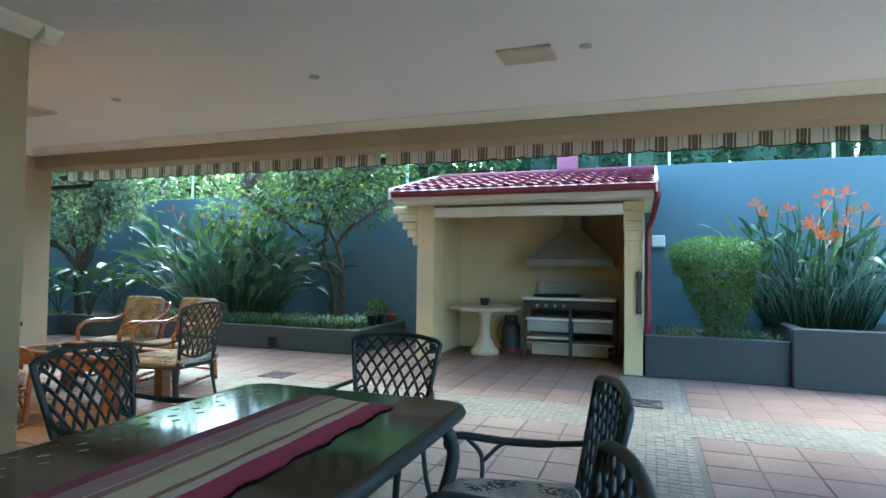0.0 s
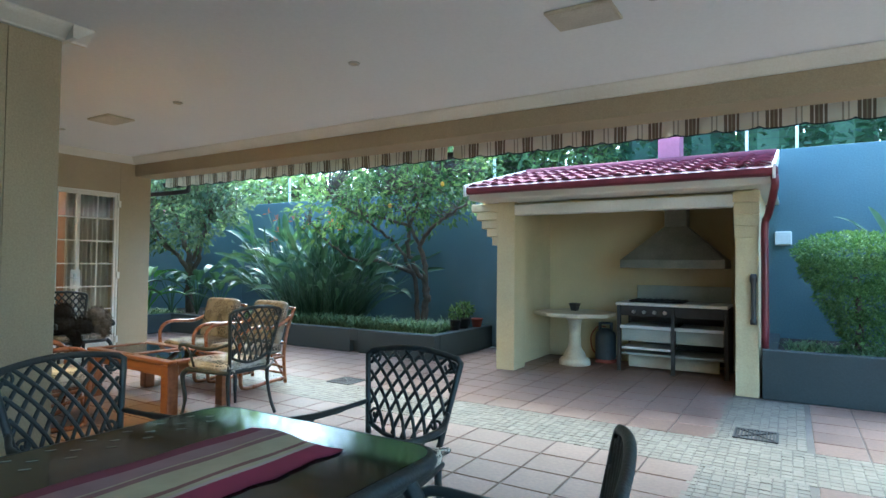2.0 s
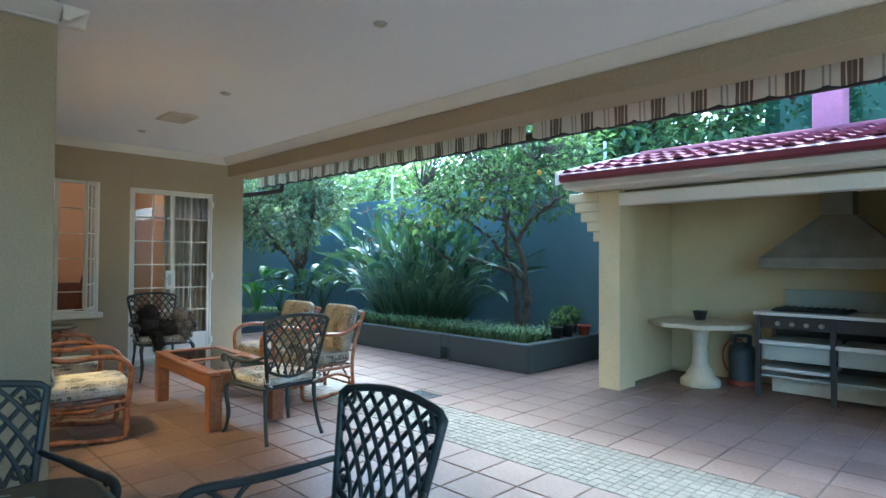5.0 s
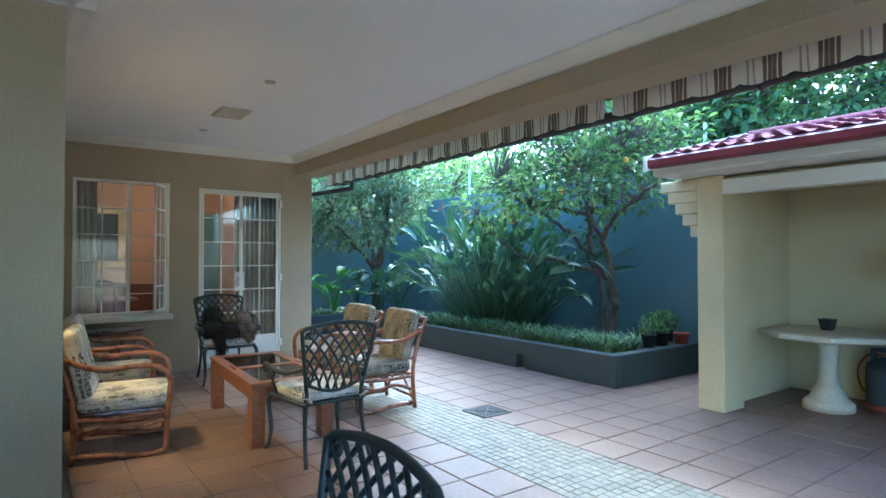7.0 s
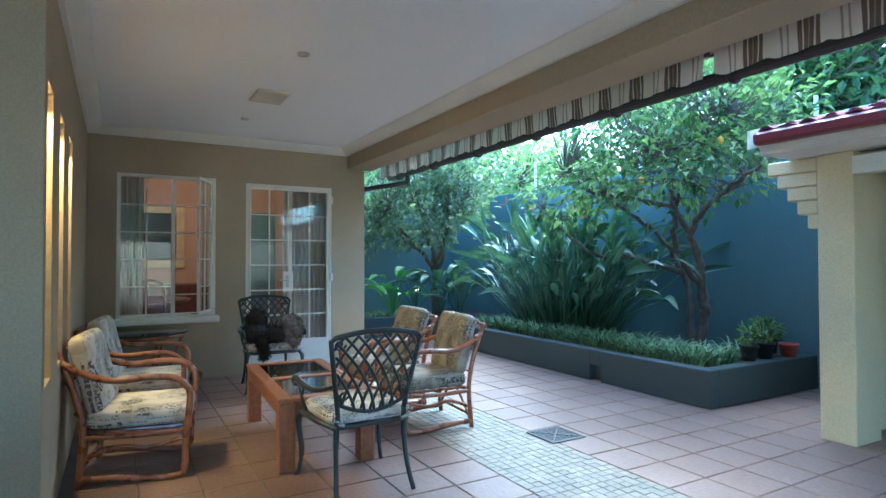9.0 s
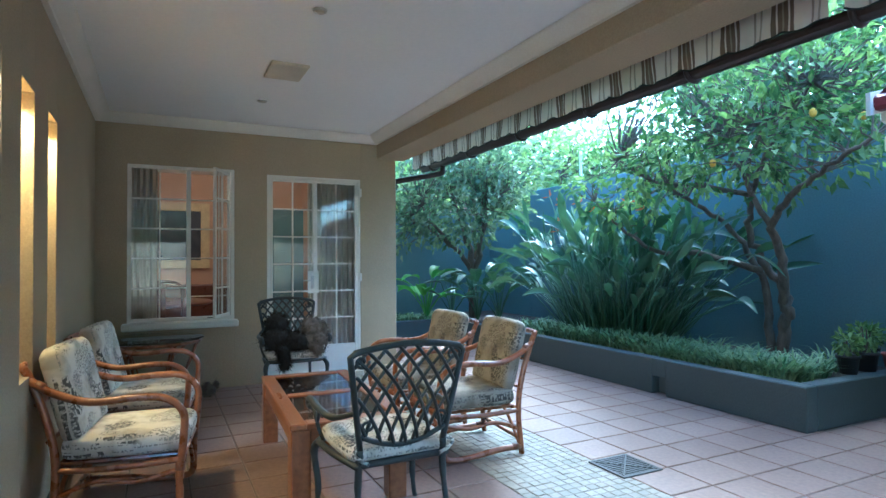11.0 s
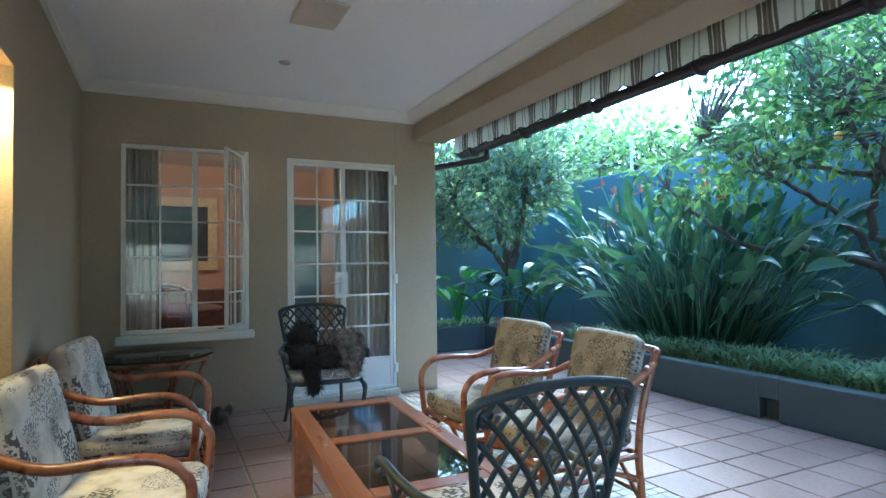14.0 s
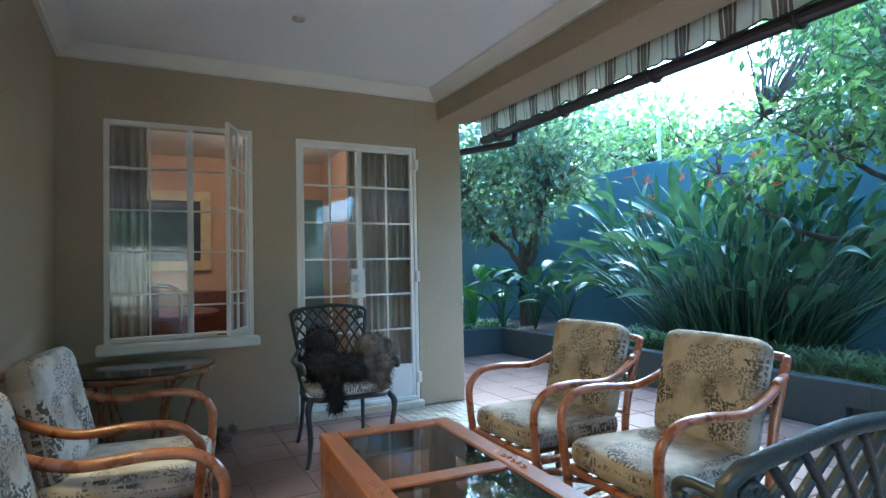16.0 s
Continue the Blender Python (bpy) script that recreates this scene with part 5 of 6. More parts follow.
def tree(name, label, limbs, blobs, clusters, per, spread, size, mat, twig=0.006, group="", fruit=0, shell=0.45):
    """Limbs are (points, base radius, tip radius); twigs run from them to clusters of leaves in the crown."""
    t = thing(name, label, "tree", group=group)
    trunk = Shape()
    nodes = []
    for pts, r0, r1 in limbs:
        c = curve(pts, 5)
        c = [p + Vector((rng.uniform(-1, 1), rng.uniform(-1, 1), rng.uniform(-1, 1))) * r0 * 0.35 if 0 < i < len(c) - 1 else p for i, p in enumerate(c)]
        trunk.tube(c, [r0 + (r1 - r0) * i / (len(c) - 1) for i in range(len(c))], 8)
        nodes += c[len(c) // 3:]
    nodes = np.array([tuple(p) for p in nodes])
    centres, out = in_blobs(blobs, clusters, shell)
    twigs = Shape()
    for p in centres:
        q = nodes[np.argmin(((nodes - p) ** 2 * np.array([1, 1, 1.6])).sum(1) + nr.uniform(0, 0.08, len(nodes)))]
        a, b = Vector(q), Vector(p)
        midp = (a + b) / 2 + Vector(nr.normal(size=3)) * (b - a).length * 0.10 - Vector((0, 0, (b - a).length * 0.08))
        twigs.tube([a, (a + midp) / 2, midp, b], [twig * 1.8, twig * 1.4, twig, twig * 0.5], 4)
    part("trunk", trunk, BARK, t, "", True)
    tagged(part("branchwork", twigs, BARK, t), "thin bare twigs inside the crown", "", "", "stuff")
    pts = np.repeat(centres, per, 0) + nr.normal(size=(clusters * per, 3)) * spread
    d = pts - np.repeat(centres, per, 0) + np.repeat(out, per, 0) * spread * 0.8 + nr.normal(size=pts.shape) * spread * 0.5
    d[:, 2] -= spread * 0.25
    v, f = leaf_quads(pts, d, size, size * 0.46)
    ob = new("crown", np_mesh("crown", v, f, mat))
    ob.parent = t
    for p in centres[:fruit]:
        part("lemon", Shape().lathe([(0.006, -0.035), (0.022, -0.026), (0.03, 0.0), (0.022, 0.026), (0.006, 0.036)], 10, tuple(p)), material("lemon_peel", (0.75, 0.42, 0.04), 0.5, None, 30, 90, 0.1), t, "", True)
    return t


Z0 = PL_H - 0.05
# lemon tree beside the barbecue shelter
tree("lemon_tree", "gnarled lemon tree with glossy green leaves in the planter", [
    ([(-4.55, 9.72, Z0 - 0.05), (-4.52, 9.70, 0.62), (-4.42, 9.62, 0.80), (-4.50, 9.66, 1.0), (-4.66, 9.62, 1.25), (-4.72, 9.50, 1.55), (-4.60, 9.38, 1.90), (-4.7, 9.2, 2.4)], 0.062, 0.022),
    ([(-4.66, 9.74, Z0 - 0.05), (-4.68, 9.72, 0.7), (-4.74, 9.70, 1.1), (-4.92, 9.60, 1.5), (-5.15, 9.40, 1.8), (-5.5, 9.2, 2.1)], 0.045, 0.018),
    ([(-4.45, 9.60, 0.85), (-4.36, 9.45, 1.25), (-4.34, 9.30, 1.55), (-4.05, 9.10, 1.78), (-3.70, 8.95, 1.95), (-3.25, 8.80, 2.12)], 0.048, 0.016),
    ([(-4.34, 9.30, 1.55), (-4.40, 9.05, 1.95), (-4.15, 8.9, 2.4)], 0.03, 0.012),
    ([(-4.66, 9.62, 1.15), (-5.1, 9.35, 1.32), (-5.5, 9.1, 1.36), (-5.85, 8.98, 1.58), (-6.2, 8.85, 1.95)], 0.036, 0.012),
    ([(-4.62, 9.40, 1.88), (-4.95, 9.15, 2.0), (-5.35, 8.9, 2.08), (-5.7, 8.75, 2.35)], 0.028, 0.010),
    ([(-4.62, 9.40, 1.9), (-4.3, 9.25, 2.3), (-3.9, 9.2, 2.75)], 0.028, 0.010),
], [((-4.55, 9.15, 2.25), (1.25, 0.95, 0.38)), ((-5.6, 8.95, 2.2), (0.95, 0.7, 0.42)), ((-4.4, 9.2, 2.75), (1.5, 0.9, 0.42)), ((-3.6, 9.0, 2.45), (0.65, 0.5, 0.38)), ((-5.75, 9.0, 1.85), (0.55, 0.45, 0.2)), ((-4.9, 9.2, 3.3), (1.4, 0.8, 0.45))],
     520, 8, 0.085, 0.115, LEMON, fruit=3, shell=0.2)
# grey-green tree by the far corner
tree("frangipani_tree", "spreading grey-green tree in the corner of the planter", [
    ([(-9.75, 9.2, Z0 - 0.05), (-9.78, 9.2, 0.8), (-9.7, 9.15, 1.3), (-9.9, 9.1, 1.8), (-10.1, 9.0, 2.4)], 0.085, 0.03),
    ([(-9.74, 9.2, 1.0), (-9.45, 9.15, 1.35), (-9.25, 9.1, 1.75), (-8.95, 9.0, 2.2)], 0.055, 0.02),
    ([(-9.74, 9.2, 1.05), (-9.95, 9.0, 1.45), (-10.25, 8.7, 1.75), (-10.3, 8.3, 2.1)], 0.05, 0.018),
    ([(-9.7, 9.2, 1.3), (-9.5, 9.3, 1.9), (-9.4, 9.2, 2.6)], 0.045, 0.018),
    ([(-9.95, 9.0, 1.45), (-9.9, 8.6, 1.8), (-9.7, 8.2, 2.2)], 0.04, 0.015),
], [((-9.6, 8.9, 2.3), (1.25, 0.95, 0.75)), ((-10.1, 8.3, 2.05), (0.65, 0.7, 0.5)), ((-8.7, 9.2, 2.7), (0.75, 0.7, 0.5)), ((-9.7, 8.8, 3.0), (1.2, 1.0, 0.5)), ((-10.2, 7.9, 1.75), (0.4, 0.4, 0.3))],
     400, 9, 0.11, 0.155, PLUME, shell=0.3)


def strelitzia(name, label, base, count, reach, height, r_base, flowers, seed, lean=0.0, wide=1.0):
    """Clump of long stalks that end in paddle-shaped blades, with a few crested flowers."""
    r = random.Random(seed)
    t = thing(name, label, "plant")
    for k in range(count):
        blades = Shape()
        a = r.uniform(0, 2 * math.pi)
        q = math.sqrt(r.random())
        b = Vector((base[0] + r_base * q * math.cos(a), base[1] + 0.55 * r_base * q * math.sin(a), base[2]))
        tilt = (q ** 1.1) * r.uniform(0.25, 1.15)
        h = height * (r.uniform(0.42, 1.0) if tilt < 0.75 else r.uniform(0.58, 0.95)) * (1 - 0.12 * tilt)
        d = Vector((math.cos(a) * reach * tilt + lean + r.gauss(0, 0.16), math.sin(a) * reach * 0.42 * tilt + r.gauss(0, 0.08), h))
        top = b + d * r.uniform(0.52, 0.80)
        midp = b + d * 0.26 + Vector((r.gauss(0, 0.06), r.gauss(0, 0.06), 0.10 * h))
        blades.tube([b, midp, top], [0.010, 0.008, 0.006], 5)
        go = ((top - midp).normalized() + Vector((math.cos(a), math.sin(a) * 0.5, 0)) * tilt * 0.2 + Vector((r.gauss(0, 0.38), r.gauss(0, 0.38), r.gauss(0, 0.12)))).normalized()
        ln, w = min(0.64, d.length * 0.3) * r.uniform(0.7, 1.1), r.uniform(0.065, 0.115) * wide
        droop = r.uniform(0.05, 0.55) * (0.4 + tilt)
        side = go.cross(Vector((r.gauss(0, 0.9), r.gauss(0, 0.9), 0.7))).normalized()
        up = side.cross(go).normalized()
        m = 7
        i0 = len(blades.v)
        for i in range(m + 1):
            u = i / m
            c = top + go * ln * u - Vector((0, 0, 1)) * ln * droop * u * u
            ww = w * (math.sin(math.pi * min(1, u * 0.93 + 0.05)) ** 0.75) * 0.5 if i < m else 0.004
            fo = 0.45
            blades.v += [tuple(c + side * ww + up * ww * fo), tuple(c), tuple(c - side * ww + up * ww * fo)]
        for i in range(m):
            q0 = i0 + 3 * i
            blades.f += [(q0, q0 + 1, q0 + 4, q0 + 3), (q0 + 1, q0 + 2, q0 + 5, q0 + 4)]
        part("leaf", blades, STRAP, t, "", True)
    for k in range(flowers):
        a = r.uniform(math.pi * 1.0, math.pi * 2.0)
        h = height * r.uniform(0.60, 0.93)
        p = Vector((base[0] + math.cos(a) * reach * r.uniform(0.15, 0.8) + lean * 0.6, base[1] + math.sin(a) * 0.45 * r.uniform(0.5, 1), base[2] + h))
        b = Vector((base[0] + math.cos(a) * r_base * 0.6, base[1], base[2]))
        f = part("flower", Shape(), FLOWER, t, "orange crested bird-of-paradise flower")
        s = Shape()
        for i in range(6):
            ang = -0.5 + i * 0.42
            dirn = Vector((math.cos(ang) * r.choice((-1, 1)), r.uniform(-0.5, 0.2), 0.4 + math.sin(ang))).normalized()
            sd = dirn.cross(Vector((0.2, 1, 0.1))).normalized() * 0.010
            tip = p + dirn * 0.115
            mm = p + dirn * 0.08
            k0 = len(s.v)
            s.v += [tuple(p), tuple(mm + sd), tuple(tip), tuple(mm - sd)]
            s.f.append((k0, k0 + 1, k0 + 2, k0 + 3))
        f.data = s.mesh("flower", FLOWER)
        part("flower_stem", Shape().tube([b, (b + p) / 2 + Vector((0, 0, 0.12)), p], 0.009, 5), STRAP, f)
    return t


strelitzia("strelitzia", "large dark green bird-of-paradise clump in the planter", (-6.45, 9.40, Z0), 500, 1.75, 2.06, 0.8, 9, 21, -0.15)
strelitzia("strelitzia", "flowering bird-of-paradise clump in the raised planter", (2.15, 9.30, 0.56), 260, 0.85, 1.7, 0.55, 18, 22, 0.0, 0.75)

# clipped shrub in the east planter
shrub = thing("shrub", "clipped bright green shrub, wider at the top", "shrub")
part("stem", Shape().tube([(1.05, 9.02, 0.4), (1.06, 9.0, 0.8), (1.03, 9.0, 1.2)], [0.04, 0.035, 0.02], 7), BARK, shrub)
pts, u = in_blobs([((1.01, 8.98, 1.45), (0.53, 0.42, 0.20)), ((1.03, 8.98, 1.30), (0.49, 0.39, 0.28)), ((1.07, 8.98, 1.06), (0.40, 0.34, 0.34)), ((1.10, 8.98, 0.84), (0.31, 0.28, 0.30)), ((1.12, 8.98, 0.64), (0.25, 0.24, 0.22))], 11000, 0.75)
v, f = leaf_quads(pts, u + nr.normal(size=pts.shape) * 0.6, 0.042, 0.024)
ob = new("leaves", np_mesh("leaves", v, f, TOPIARY))
ob.parent = shrub


def blades(n, region, length, width, mat, label, base_z, arch=0.8):
    """Arching strap leaves growing in tufts over a region."""
    pts = []
    tufts = n // 16
    for _ in range(tufts):
        x, y = region()
        for _ in range(16):
            pts.append((x + rng.gauss(0, 0.03), y + rng.gauss(0, 0.03), base_z))
    s = Shape()
    for p in pts:
        a, ln = rng.uniform(0, 2 * math.pi), length * rng.uniform(0.6, 1.25)
        dx, dy = math.cos(a), math.sin(a)
        w = width * rng.uniform(0.7, 1.2)
        k = len(s.v)
        lift = rng.uniform(0.5, 1.0)
        for i in range(4):
            u = i / 3
            out = ln * 0.62 * u ** 1.4 * arch
            z = p[2] + ln * lift * (u - 0.55 * u * u)
            ww = w * (1 - u ** 2) * 0.5 + 0.0008
            s.v += [(p[0] + dx * out - dy * ww, p[1] + dy * out + dx * ww, z), (p[0] + dx * out + dy * ww, p[1] + dy * out - dx * ww, z)]
        for i in range(3):
            q = k + 2 * i
            s.f.append((q, q + 1, q + 3, q + 2))
    return tagged(part("border_grass", s, mat), label, "grass", "", "stuff")


blades(6400, lambda: (rng.uniform(-7.6, -3.85), 8.74 + abs(rng.gauss(0, 0.26))), 0.42, 0.021, GRASS, "tufted variegated border grass edging the planter", Z0 - 0.01)
blades(2600, lambda: (rng.uniform(-10.3, -9.5), rng.uniform(6.9, 8.9)), 0.24, 0.013, GRASS, "tufted border grass in the corner bed", Z0 - 0.01)
blades(1100, lambda: (rng.uniform(0.45, 1.7), rng.uniform(8.65, 9.5)), 0.22, 0.012, GRASS, "dark border grass under the shrub", 0.42)
blades(2600, lambda: (rng.uniform(3.0, 5.2), rng.uniform(8.5, 9.2)), 0.42, 0.018, PALE_LEAF, "bright green strap leaves spilling over the raised planter", 0.57)


def broad_plant(x, y, z, n, size, mat, label):
    """Upright plant with a rosette of broad leaves."""
    t = thing("broadleaf_plant", label, "plant", group="broadleaf plants in the corner")
    s = Shape()
    st = Shape()
    for k in range(n):
        a = k * 2.4 + rng.uniform(-0.3, 0.3)
        out = Vector((math.cos(a), math.sin(a), 0))
        b = Vector((x, y, z))
        top = b + out * size * 0.28 + Vector((0, 0, size * rng.uniform(0.45, 0.95)))
        st.tube([b, (b + top) / 2 - out * 0.03, top], [0.012, 0.009, 0.006], 5)
        go = (out * rng.uniform(0.5, 1.1) + Vector((0, 0, rng.uniform(0.2, 0.9)))).normalized()
        sd = go.cross(Vector((0, 0, 1))).normalized()
        ln, w = size * rng.uniform(0.5, 0.75), size * 0.22
        k0 = len(s.v)
        for i in range(7):
            u = i / 6
            c = top + go * ln * u - Vector((0, 0, 1)) * ln * 0.4 * u * u
            ww = w * math.sin(math.pi * min(1, 0.08 + 0.92 * u)) ** 0.8 * 0.5 + 0.002
            s.v += [tuple(c + sd * ww + Vector((0, 0, ww * 0.4))), tuple(c), tuple(c - sd * ww + Vector((0, 0, ww * 0.4)))]
        for i in range(6):
            q = k0 + 3 * i
            s.f += [(q, q + 1, q + 4, q + 3), (q + 1, q + 2, q + 5, q + 4)]
    part("stem", st, mat, t)
    part("leaves", s, mat, t)


broad_plant(-9.85, 8.35, Z0, 16, 0.78, PALE_LEAF, "fresh green broad-leaved plant in the corner bed")
broad_plant(-9.25, 9.0, Z0, 15, 0.85, STRAP, "blue-green broad-leaved plant in the corner bed")
broad_plant(-8.75, 9.1, Z0, 12, 0.75, STRAP, "blue-green broad-leaved plant in the corner bed")
broad_plant(-9.6, 8.7, Z0, 10, 0.7, STRAP, "blue-green broad-leaved plant in the corner bed")


def potted(x, y, r, h, mat, label, tall):
    p = thing("potted_plant", label, "potted plant", pose(x, y, PL_H), "pots on the planter")
    part("pot", Shape().lathe([(r * 0.72, 0), (r * 0.95, h * 0.85), (r * 1.05, h * 0.86), (r * 1.05, h), (r * 0.92, h), (r * 0.88, h * 0.9)], 18), mat, p, "", True)
    part("soil", Shape().lathe([(r * 0.5, h * 0.8), (r * 0.87, h * 0.9)], 14), SOIL, p)
    if tall:
        pts, u = in_blobs([((0, 0, h + tall * 0.55), (tall * 0.45, tall * 0.45, tall * 0.5))], 120, 0.1)
        v, f = leaf_quads(pts, u + nr.normal(size=pts.shape) * 0.5, 0.07, 0.035)
        ob = new("foliage", np_mesh("foliage", v, f, LEMON))
        ob.parent = p
        st = Shape()
        for k in range(7):
            q = pts[k * 9]
            st.tube([(0, 0, h * 0.85), (q[0] * 0.4, q[1] * 0.4, h + tall * 0.3), tuple(q)], 0.005, 4)
        part("stem", st, BARK, p)


potted(-3.72, 9.30, 0.085, 0.15, BLACK, "small leafy plant in a black pot on the planter", 0.17)
potted(-3.72, 9.55, 0.095, 0.16, BLACK, "bushy plant in a black pot on the planter", 0.22)
potted(-3.66, 9.86, 0.09, 0.13, CLAY, "small red clay pot on the planter", 0)
potted(-3.9, 9.95, 0.08, 0.14, BLACK, "small leafy plant in a black pot on the planter", 0.2)


# ---- trees beyond the garden wall ----
def far_tree(x, y, h, w, mat, label, clusters=260, per=16, size=0.19, low=1.6):
    limbs = [([(x, y, -0.06), (x + 0.1, y, h * 0.3), (x - 0.1, y + 0.1, h * 0.55), (x, y, h * 0.72)], 0.14, 0.03)]
    for k in range(5):
        a = k * 1.26 + x
        limbs.append(([(x, y, h * 0.35), (x + math.cos(a) * w * 0.4, y + math.sin(a) * w * 0.35, h * 0.55), (x + math.cos(a) * w * 0.75, y + math.sin(a) * w * 0.6, h * 0.72)], 0.07, 0.02))
    mid = (h + low) / 2
    blobs = [((x, y, mid), (w * 0.8, w * 0.7, (h - low) / 2)), ((x - w * 0.45, y - 0.2, mid + (h - low) * 0.12), (w * 0.55, w * 0.5, (h - low) * 0.3)), ((x + w * 0.5, y, mid - (h - low) * 0.1), (w * 0.5, w * 0.5, (h - low) * 0.3))]
    return tree("garden_tree", label, limbs, blobs, clusters, per, 0.20, size, mat, 0.012, "trees beyond the wall")


far_tree(-12.9, 12.4, 5.2, 1.9, FAR_LEAF, "yellow-green garden tree beyond the wall, coloured as if sunlit")
far_tree(-13.2, 9.2, 3.9, 1.6, FAR_LEAF, "yellow-green garden tree beyond the wall, coloured as if sunlit")
far_tree(-10.4, 12.6, 4.2, 1.6, FAR_LEAF, "yellow-green garden tree beyond the wall, coloured as if sunlit")
far_tree(-8.4, 13.4, 3.5, 1.5, PLUME, "grey-green garden tree beyond the wall")
far_tree(-5.6, 12.3, 5.4, 1.9, LEMON, "leafy green garden tree beyond the wall", 380)
far_tree(-3.2, 12.2, 5.6, 1.7, LEMON, "leafy green garden tree beyond the wall", 380)
far_tree(-6.3, 15.5, 5.4, 1.7, HEDGE, "dark green garden tree beyond the wall", 320)
far_tree(-16.5, 13.0, 5.0, 2.3, PLUME, "grey-green garden tree beyond the wall")


def conifer_hedge(label, spots, count, shape, group):
    """A row of dense conifers: stems, dark inner foliage and a shell of small leaves."""
    hedge = thing("conifer_hedge", label, "hedge", group=group)
    pts, u = in_blobs([((x, y, 2.9 + 0.3 * math.sin((x + y) * 1.7)), shape) for x, y in spots], count, 0.80)
    keep = pts[:, 2] > 1.6
    v, f = leaf_quads(pts[keep], (u + nr.normal(size=pts.shape) * 0.5)[keep], 0.16, 0.07)
    ob = new("foliage", np_mesh("foliage", v, f, HEDGE))
    ob.parent = hedge
    tr, core = Shape(), Shape()
    for x, y in spots:
        tr.tube([(x, y, -0.06), (x, y, 2.5), (x, y, 4.6)], [0.09, 0.07, 0.02], 6)
        core.lathe([(0.4, 1.2), (0.47, 2.2), (0.42, 4.3), (0.08, 5.2)], 10, (x, y, 0))
    part("stem", tr, BARK, hedge)
    part("inner_foliage", core, HEDGE, hedge)


conifer_hedge("tall dense dark green hedge beyond the wall", [(-1.6 + 0.9 * i, 12.0 + 0.15 * math.sin(3 * i)) for i in range(13)], 44000, (0.75, 0.7, 3.0), "hedges beyond the wall")
conifer_hedge("tall dense dark green hedge beyond the wall", [(10.4, 2.4 + 0.9 * i) for i in range(9)], 22000, (0.7, 0.75, 3.0), "hedges beyond the wall")
neighbour = thing("neighbour_house", "pale neighbouring house with a low pitched roof", "house", pose(-17.5, 9.4, -0.06))
part("wall", Shape().box(-3, 2.2, -3.2, 3.2, 0, 2.6, 0.02), STONE, neighbour)
part("roof", Shape().add([(2.6, -3.6, 2.55), (2.6, 3.6, 2.55), (-3.4, 3.6, 2.55), (-3.4, -3.6, 2.55), (-0.4, -3.6, 3.6), (-0.4, 3.6, 3.6)], [(0, 1, 5, 4), (2, 3, 4, 5), (0, 4, 3), (1, 2, 5), (0, 3, 2, 1)]), PINK, neighbour)


# ---- floor pieces ----
T, SX, SY0, SY1 = 0.32, -2.58, 6.05, 6.76
BX0, BX1 = -0.06, 0.58


def tile_shape(w, d, h=0.007, c=0.004):
    s = Shape()
    a, b = w / 2, d / 2
    v = [(-a, -b, -h), (a, -b, -h), (a, b, -h), (-a, b, -h), (-a, -b, -c), (a, -b, -c), (a, b, -c), (-a, b, -c),
         (-a + c, -b + c, 0), (a - c, -b + c, 0), (a - c, b - c, 0), (-a + c, b - c, 0)]
    f = [(8, 9, 10, 11)]
    for i in range(4):
        j = (i + 1) % 4
        f += [(i, j, 4 + j, 4 + i), (4 + i, 4 + j, 8 + j, 8 + i)]
    return s.add(v, f)


tile_mesh = tile_shape(T - 0.009, T - 0.009).mesh("tile", TILE)
rest = Shape()
spots = []
ix = range(-26, 38)
for i in ix:
    cx = SX + (i + 0.5) * T
    for j in range(-20, 11):
        cy = SY1 + (j + 0.5) * T if j >= 0 else SY0 + (j + 0.5) * T
        if BX0 - 0.02 < cx < BX1 + 0.02 or cx < -10.7 or cx > 9.1 or cy > 10.1:
            continue
        if (cx < WALL_X - 0.1 and cy < END_Y) or (cx < POST_X - 0.1 and cy < WALL_Y):
            continue
        if cx < PL_X + 0.1 and cy > PL_Y + 0.1 or cx < -9.2 or cx > 0.3 and cy > 8.6:
            continue
        spots.append((cx, cy))
spots.sort(key=lambda p: min(abs(p[0] + 4.5) + abs(p[1] - 6.6), abs(p[0] + 6) + abs(p[1] - 4.8), abs(p[0] + 1.5) + abs(p[1] - 7.4)))
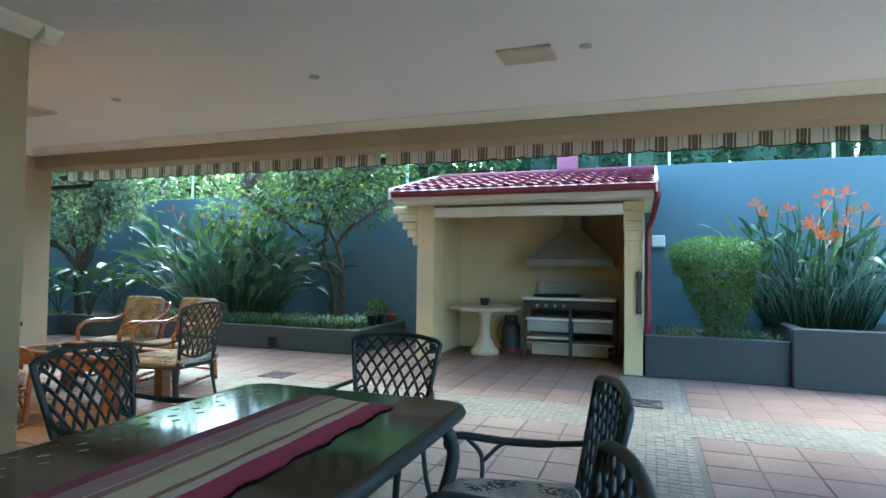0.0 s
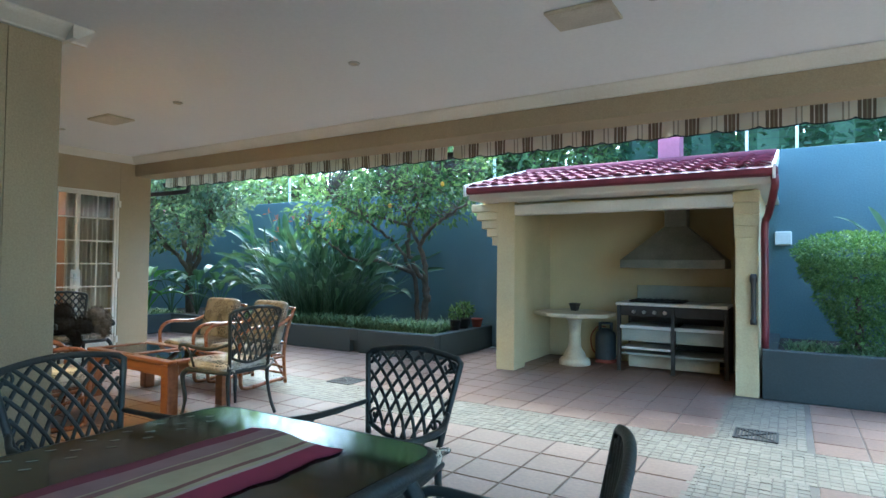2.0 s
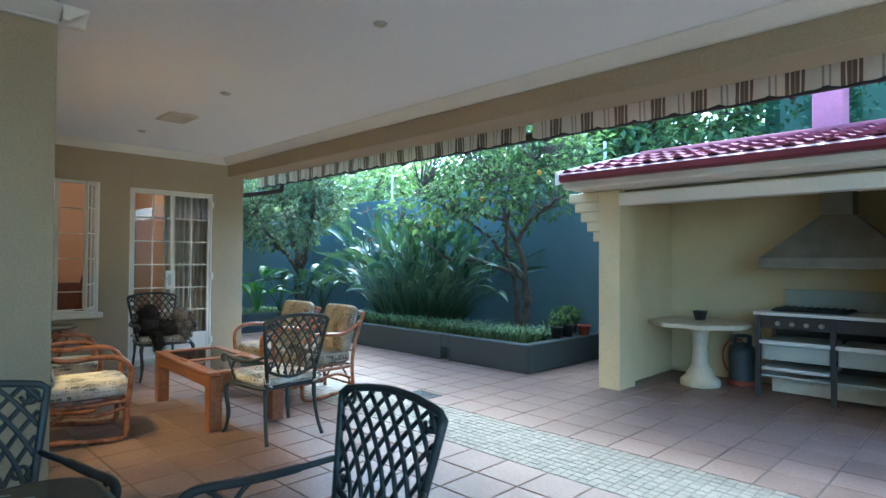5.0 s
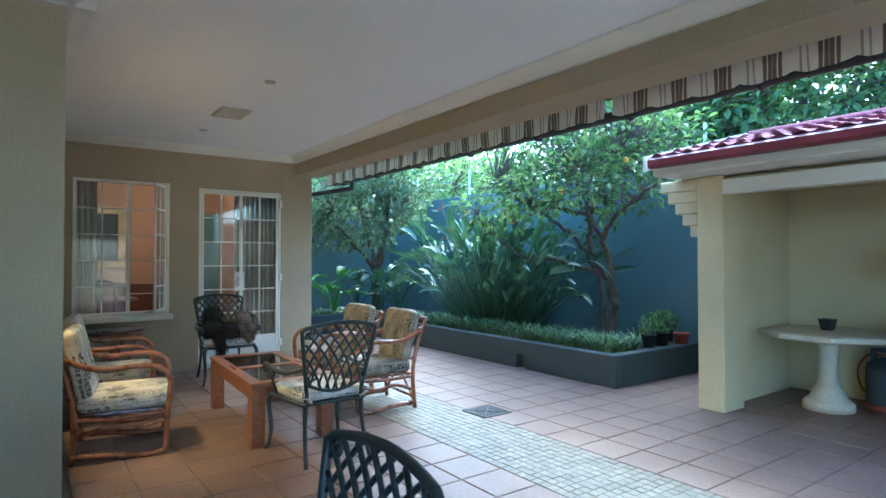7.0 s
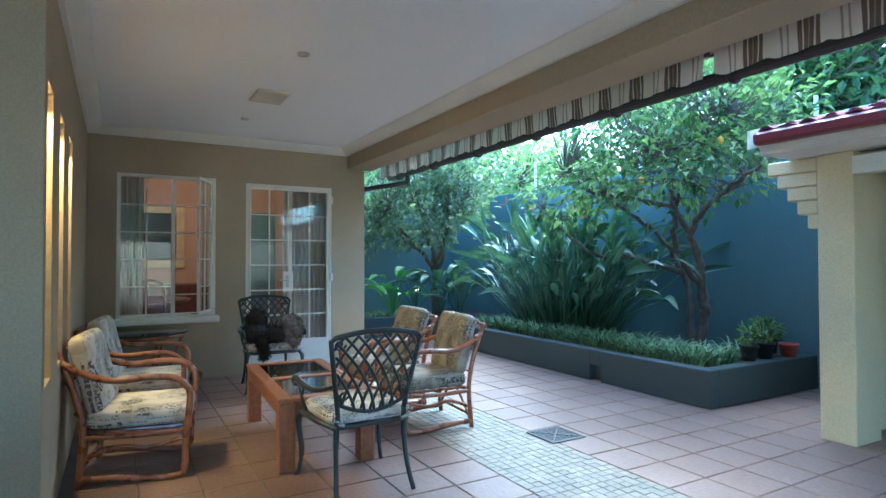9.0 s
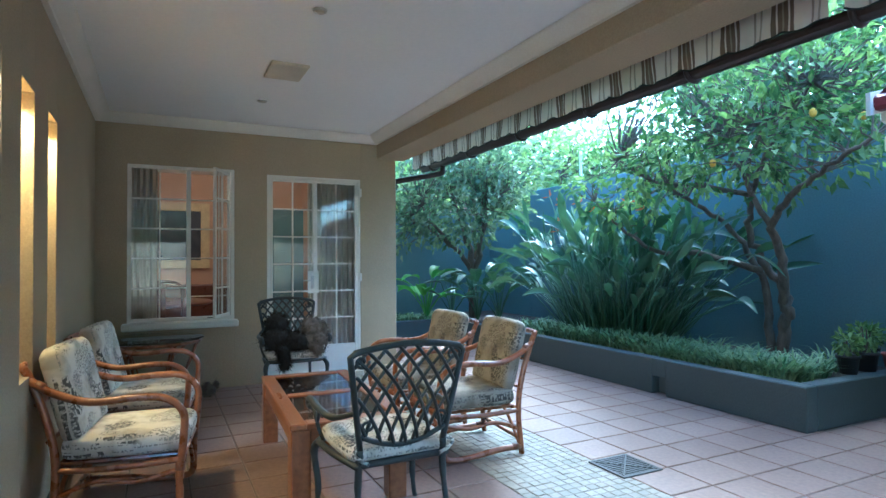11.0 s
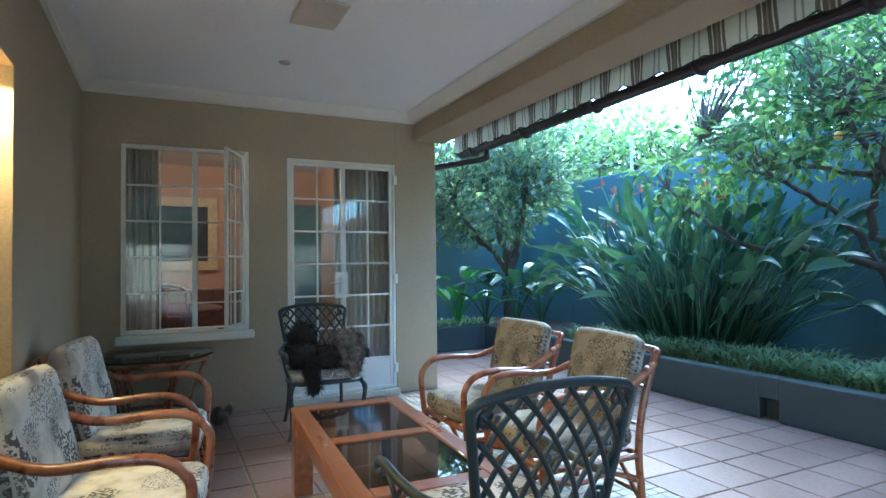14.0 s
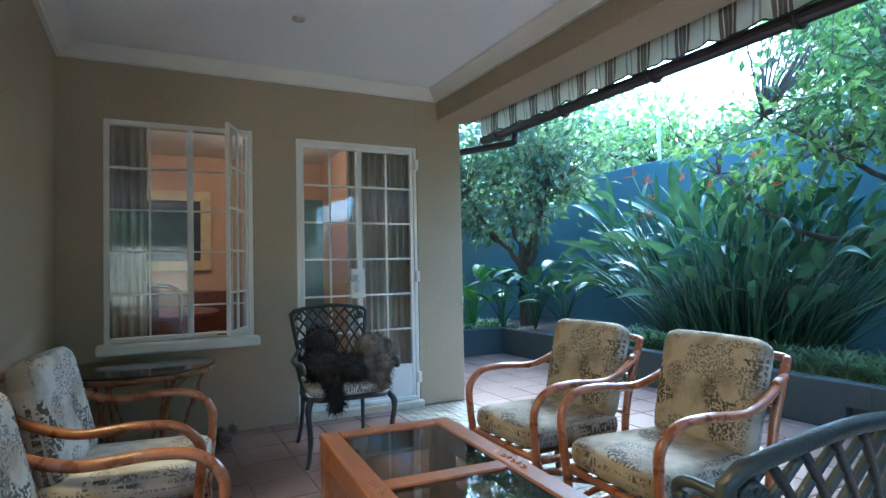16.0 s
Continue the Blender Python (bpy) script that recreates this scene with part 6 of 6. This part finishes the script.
for k, (cx, cy) in enumerate(spots):
    m = pose(cx + rng.uniform(-0.001, 0.001), cy, rng.uniform(-0.001, 0.0005), rng.uniform(-0.12, 0.12), rng.uniform(-0.12, 0.12), rng.uniform(-0.3, 0.3))
    if k < 300:
        ob = new("tile", tile_mesh)
        ob.parent = floor
        ob.matrix_basis = m
    else:
        t = tile_shape(T - 0.009, T - 0.009)
        rest.add([m @ Vector(p) for p in t.v], t.f)
tagged(part("outer_tiles", rest, TILE, floor), "terracotta floor tiles further off", "", "", "stuff")

P = 0.064
bed = Shape().box(WALL_X + 0.03, WALL_X + 12.6, SY0 + 0.004, SY1 - 0.004, -0.0069, -0.0035, 0.0005)
bed.box(BX0 + 0.002, BX1 - 0.002, 3.0, SY0 + 0.002, -0.0069, -0.0036, 0.0005).box(BX0 + 0.002, BX1 - 0.002, SY1 - 0.002, 8.38, -0.0069, -0.0036, 0.0005)
part("sett_bed", bed, MORTAR, floor, "pale mortar between the setts")
sett_mesh = tile_shape(P - 0.004, P - 0.004, 0.007, 0.003).mesh("sett", SETT)
small = []
for i in range(int(12.6 / P)):
    for j in range(11):
        small.append((WALL_X + 0.03 + (i + 0.5) * P, SY0 + 0.003 + (j + 0.5) * P))
for i in range(10):
    for j in range(int(5.4 / P)):
        y = 3.0 + (j + 0.5) * P
        if y < SY0 or y > SY1:
            small.append((BX0 + (i + 0.5) * P, y))
small.sort(key=lambda p: abs(p[0] + 3.6) + abs(p[1] - 6.3) * 0.5)
rest = Shape()
for k, (cx, cy) in enumerate(small):
    m = pose(cx + rng.uniform(-0.003, 0.003), cy + rng.uniform(-0.003, 0.003), rng.uniform(-0.002, 0.001), rng.uniform(-1, 1), rng.uniform(-1, 1), rng.uniform(-4, 4))
    if k < 300:
        ob = new("sett", sett_mesh)
        ob.parent = floor
        ob.matrix_basis = m
    else:
        t = tile_shape(P - 0.004, P - 0.004, 0.007, 0.003)
        rest.add([m @ Vector(p) for p in t.v], t.f)
tagged(part("outer_setts", rest, SETT, floor), "pale stone setts in a band across the tiles", "", "", "stuff")
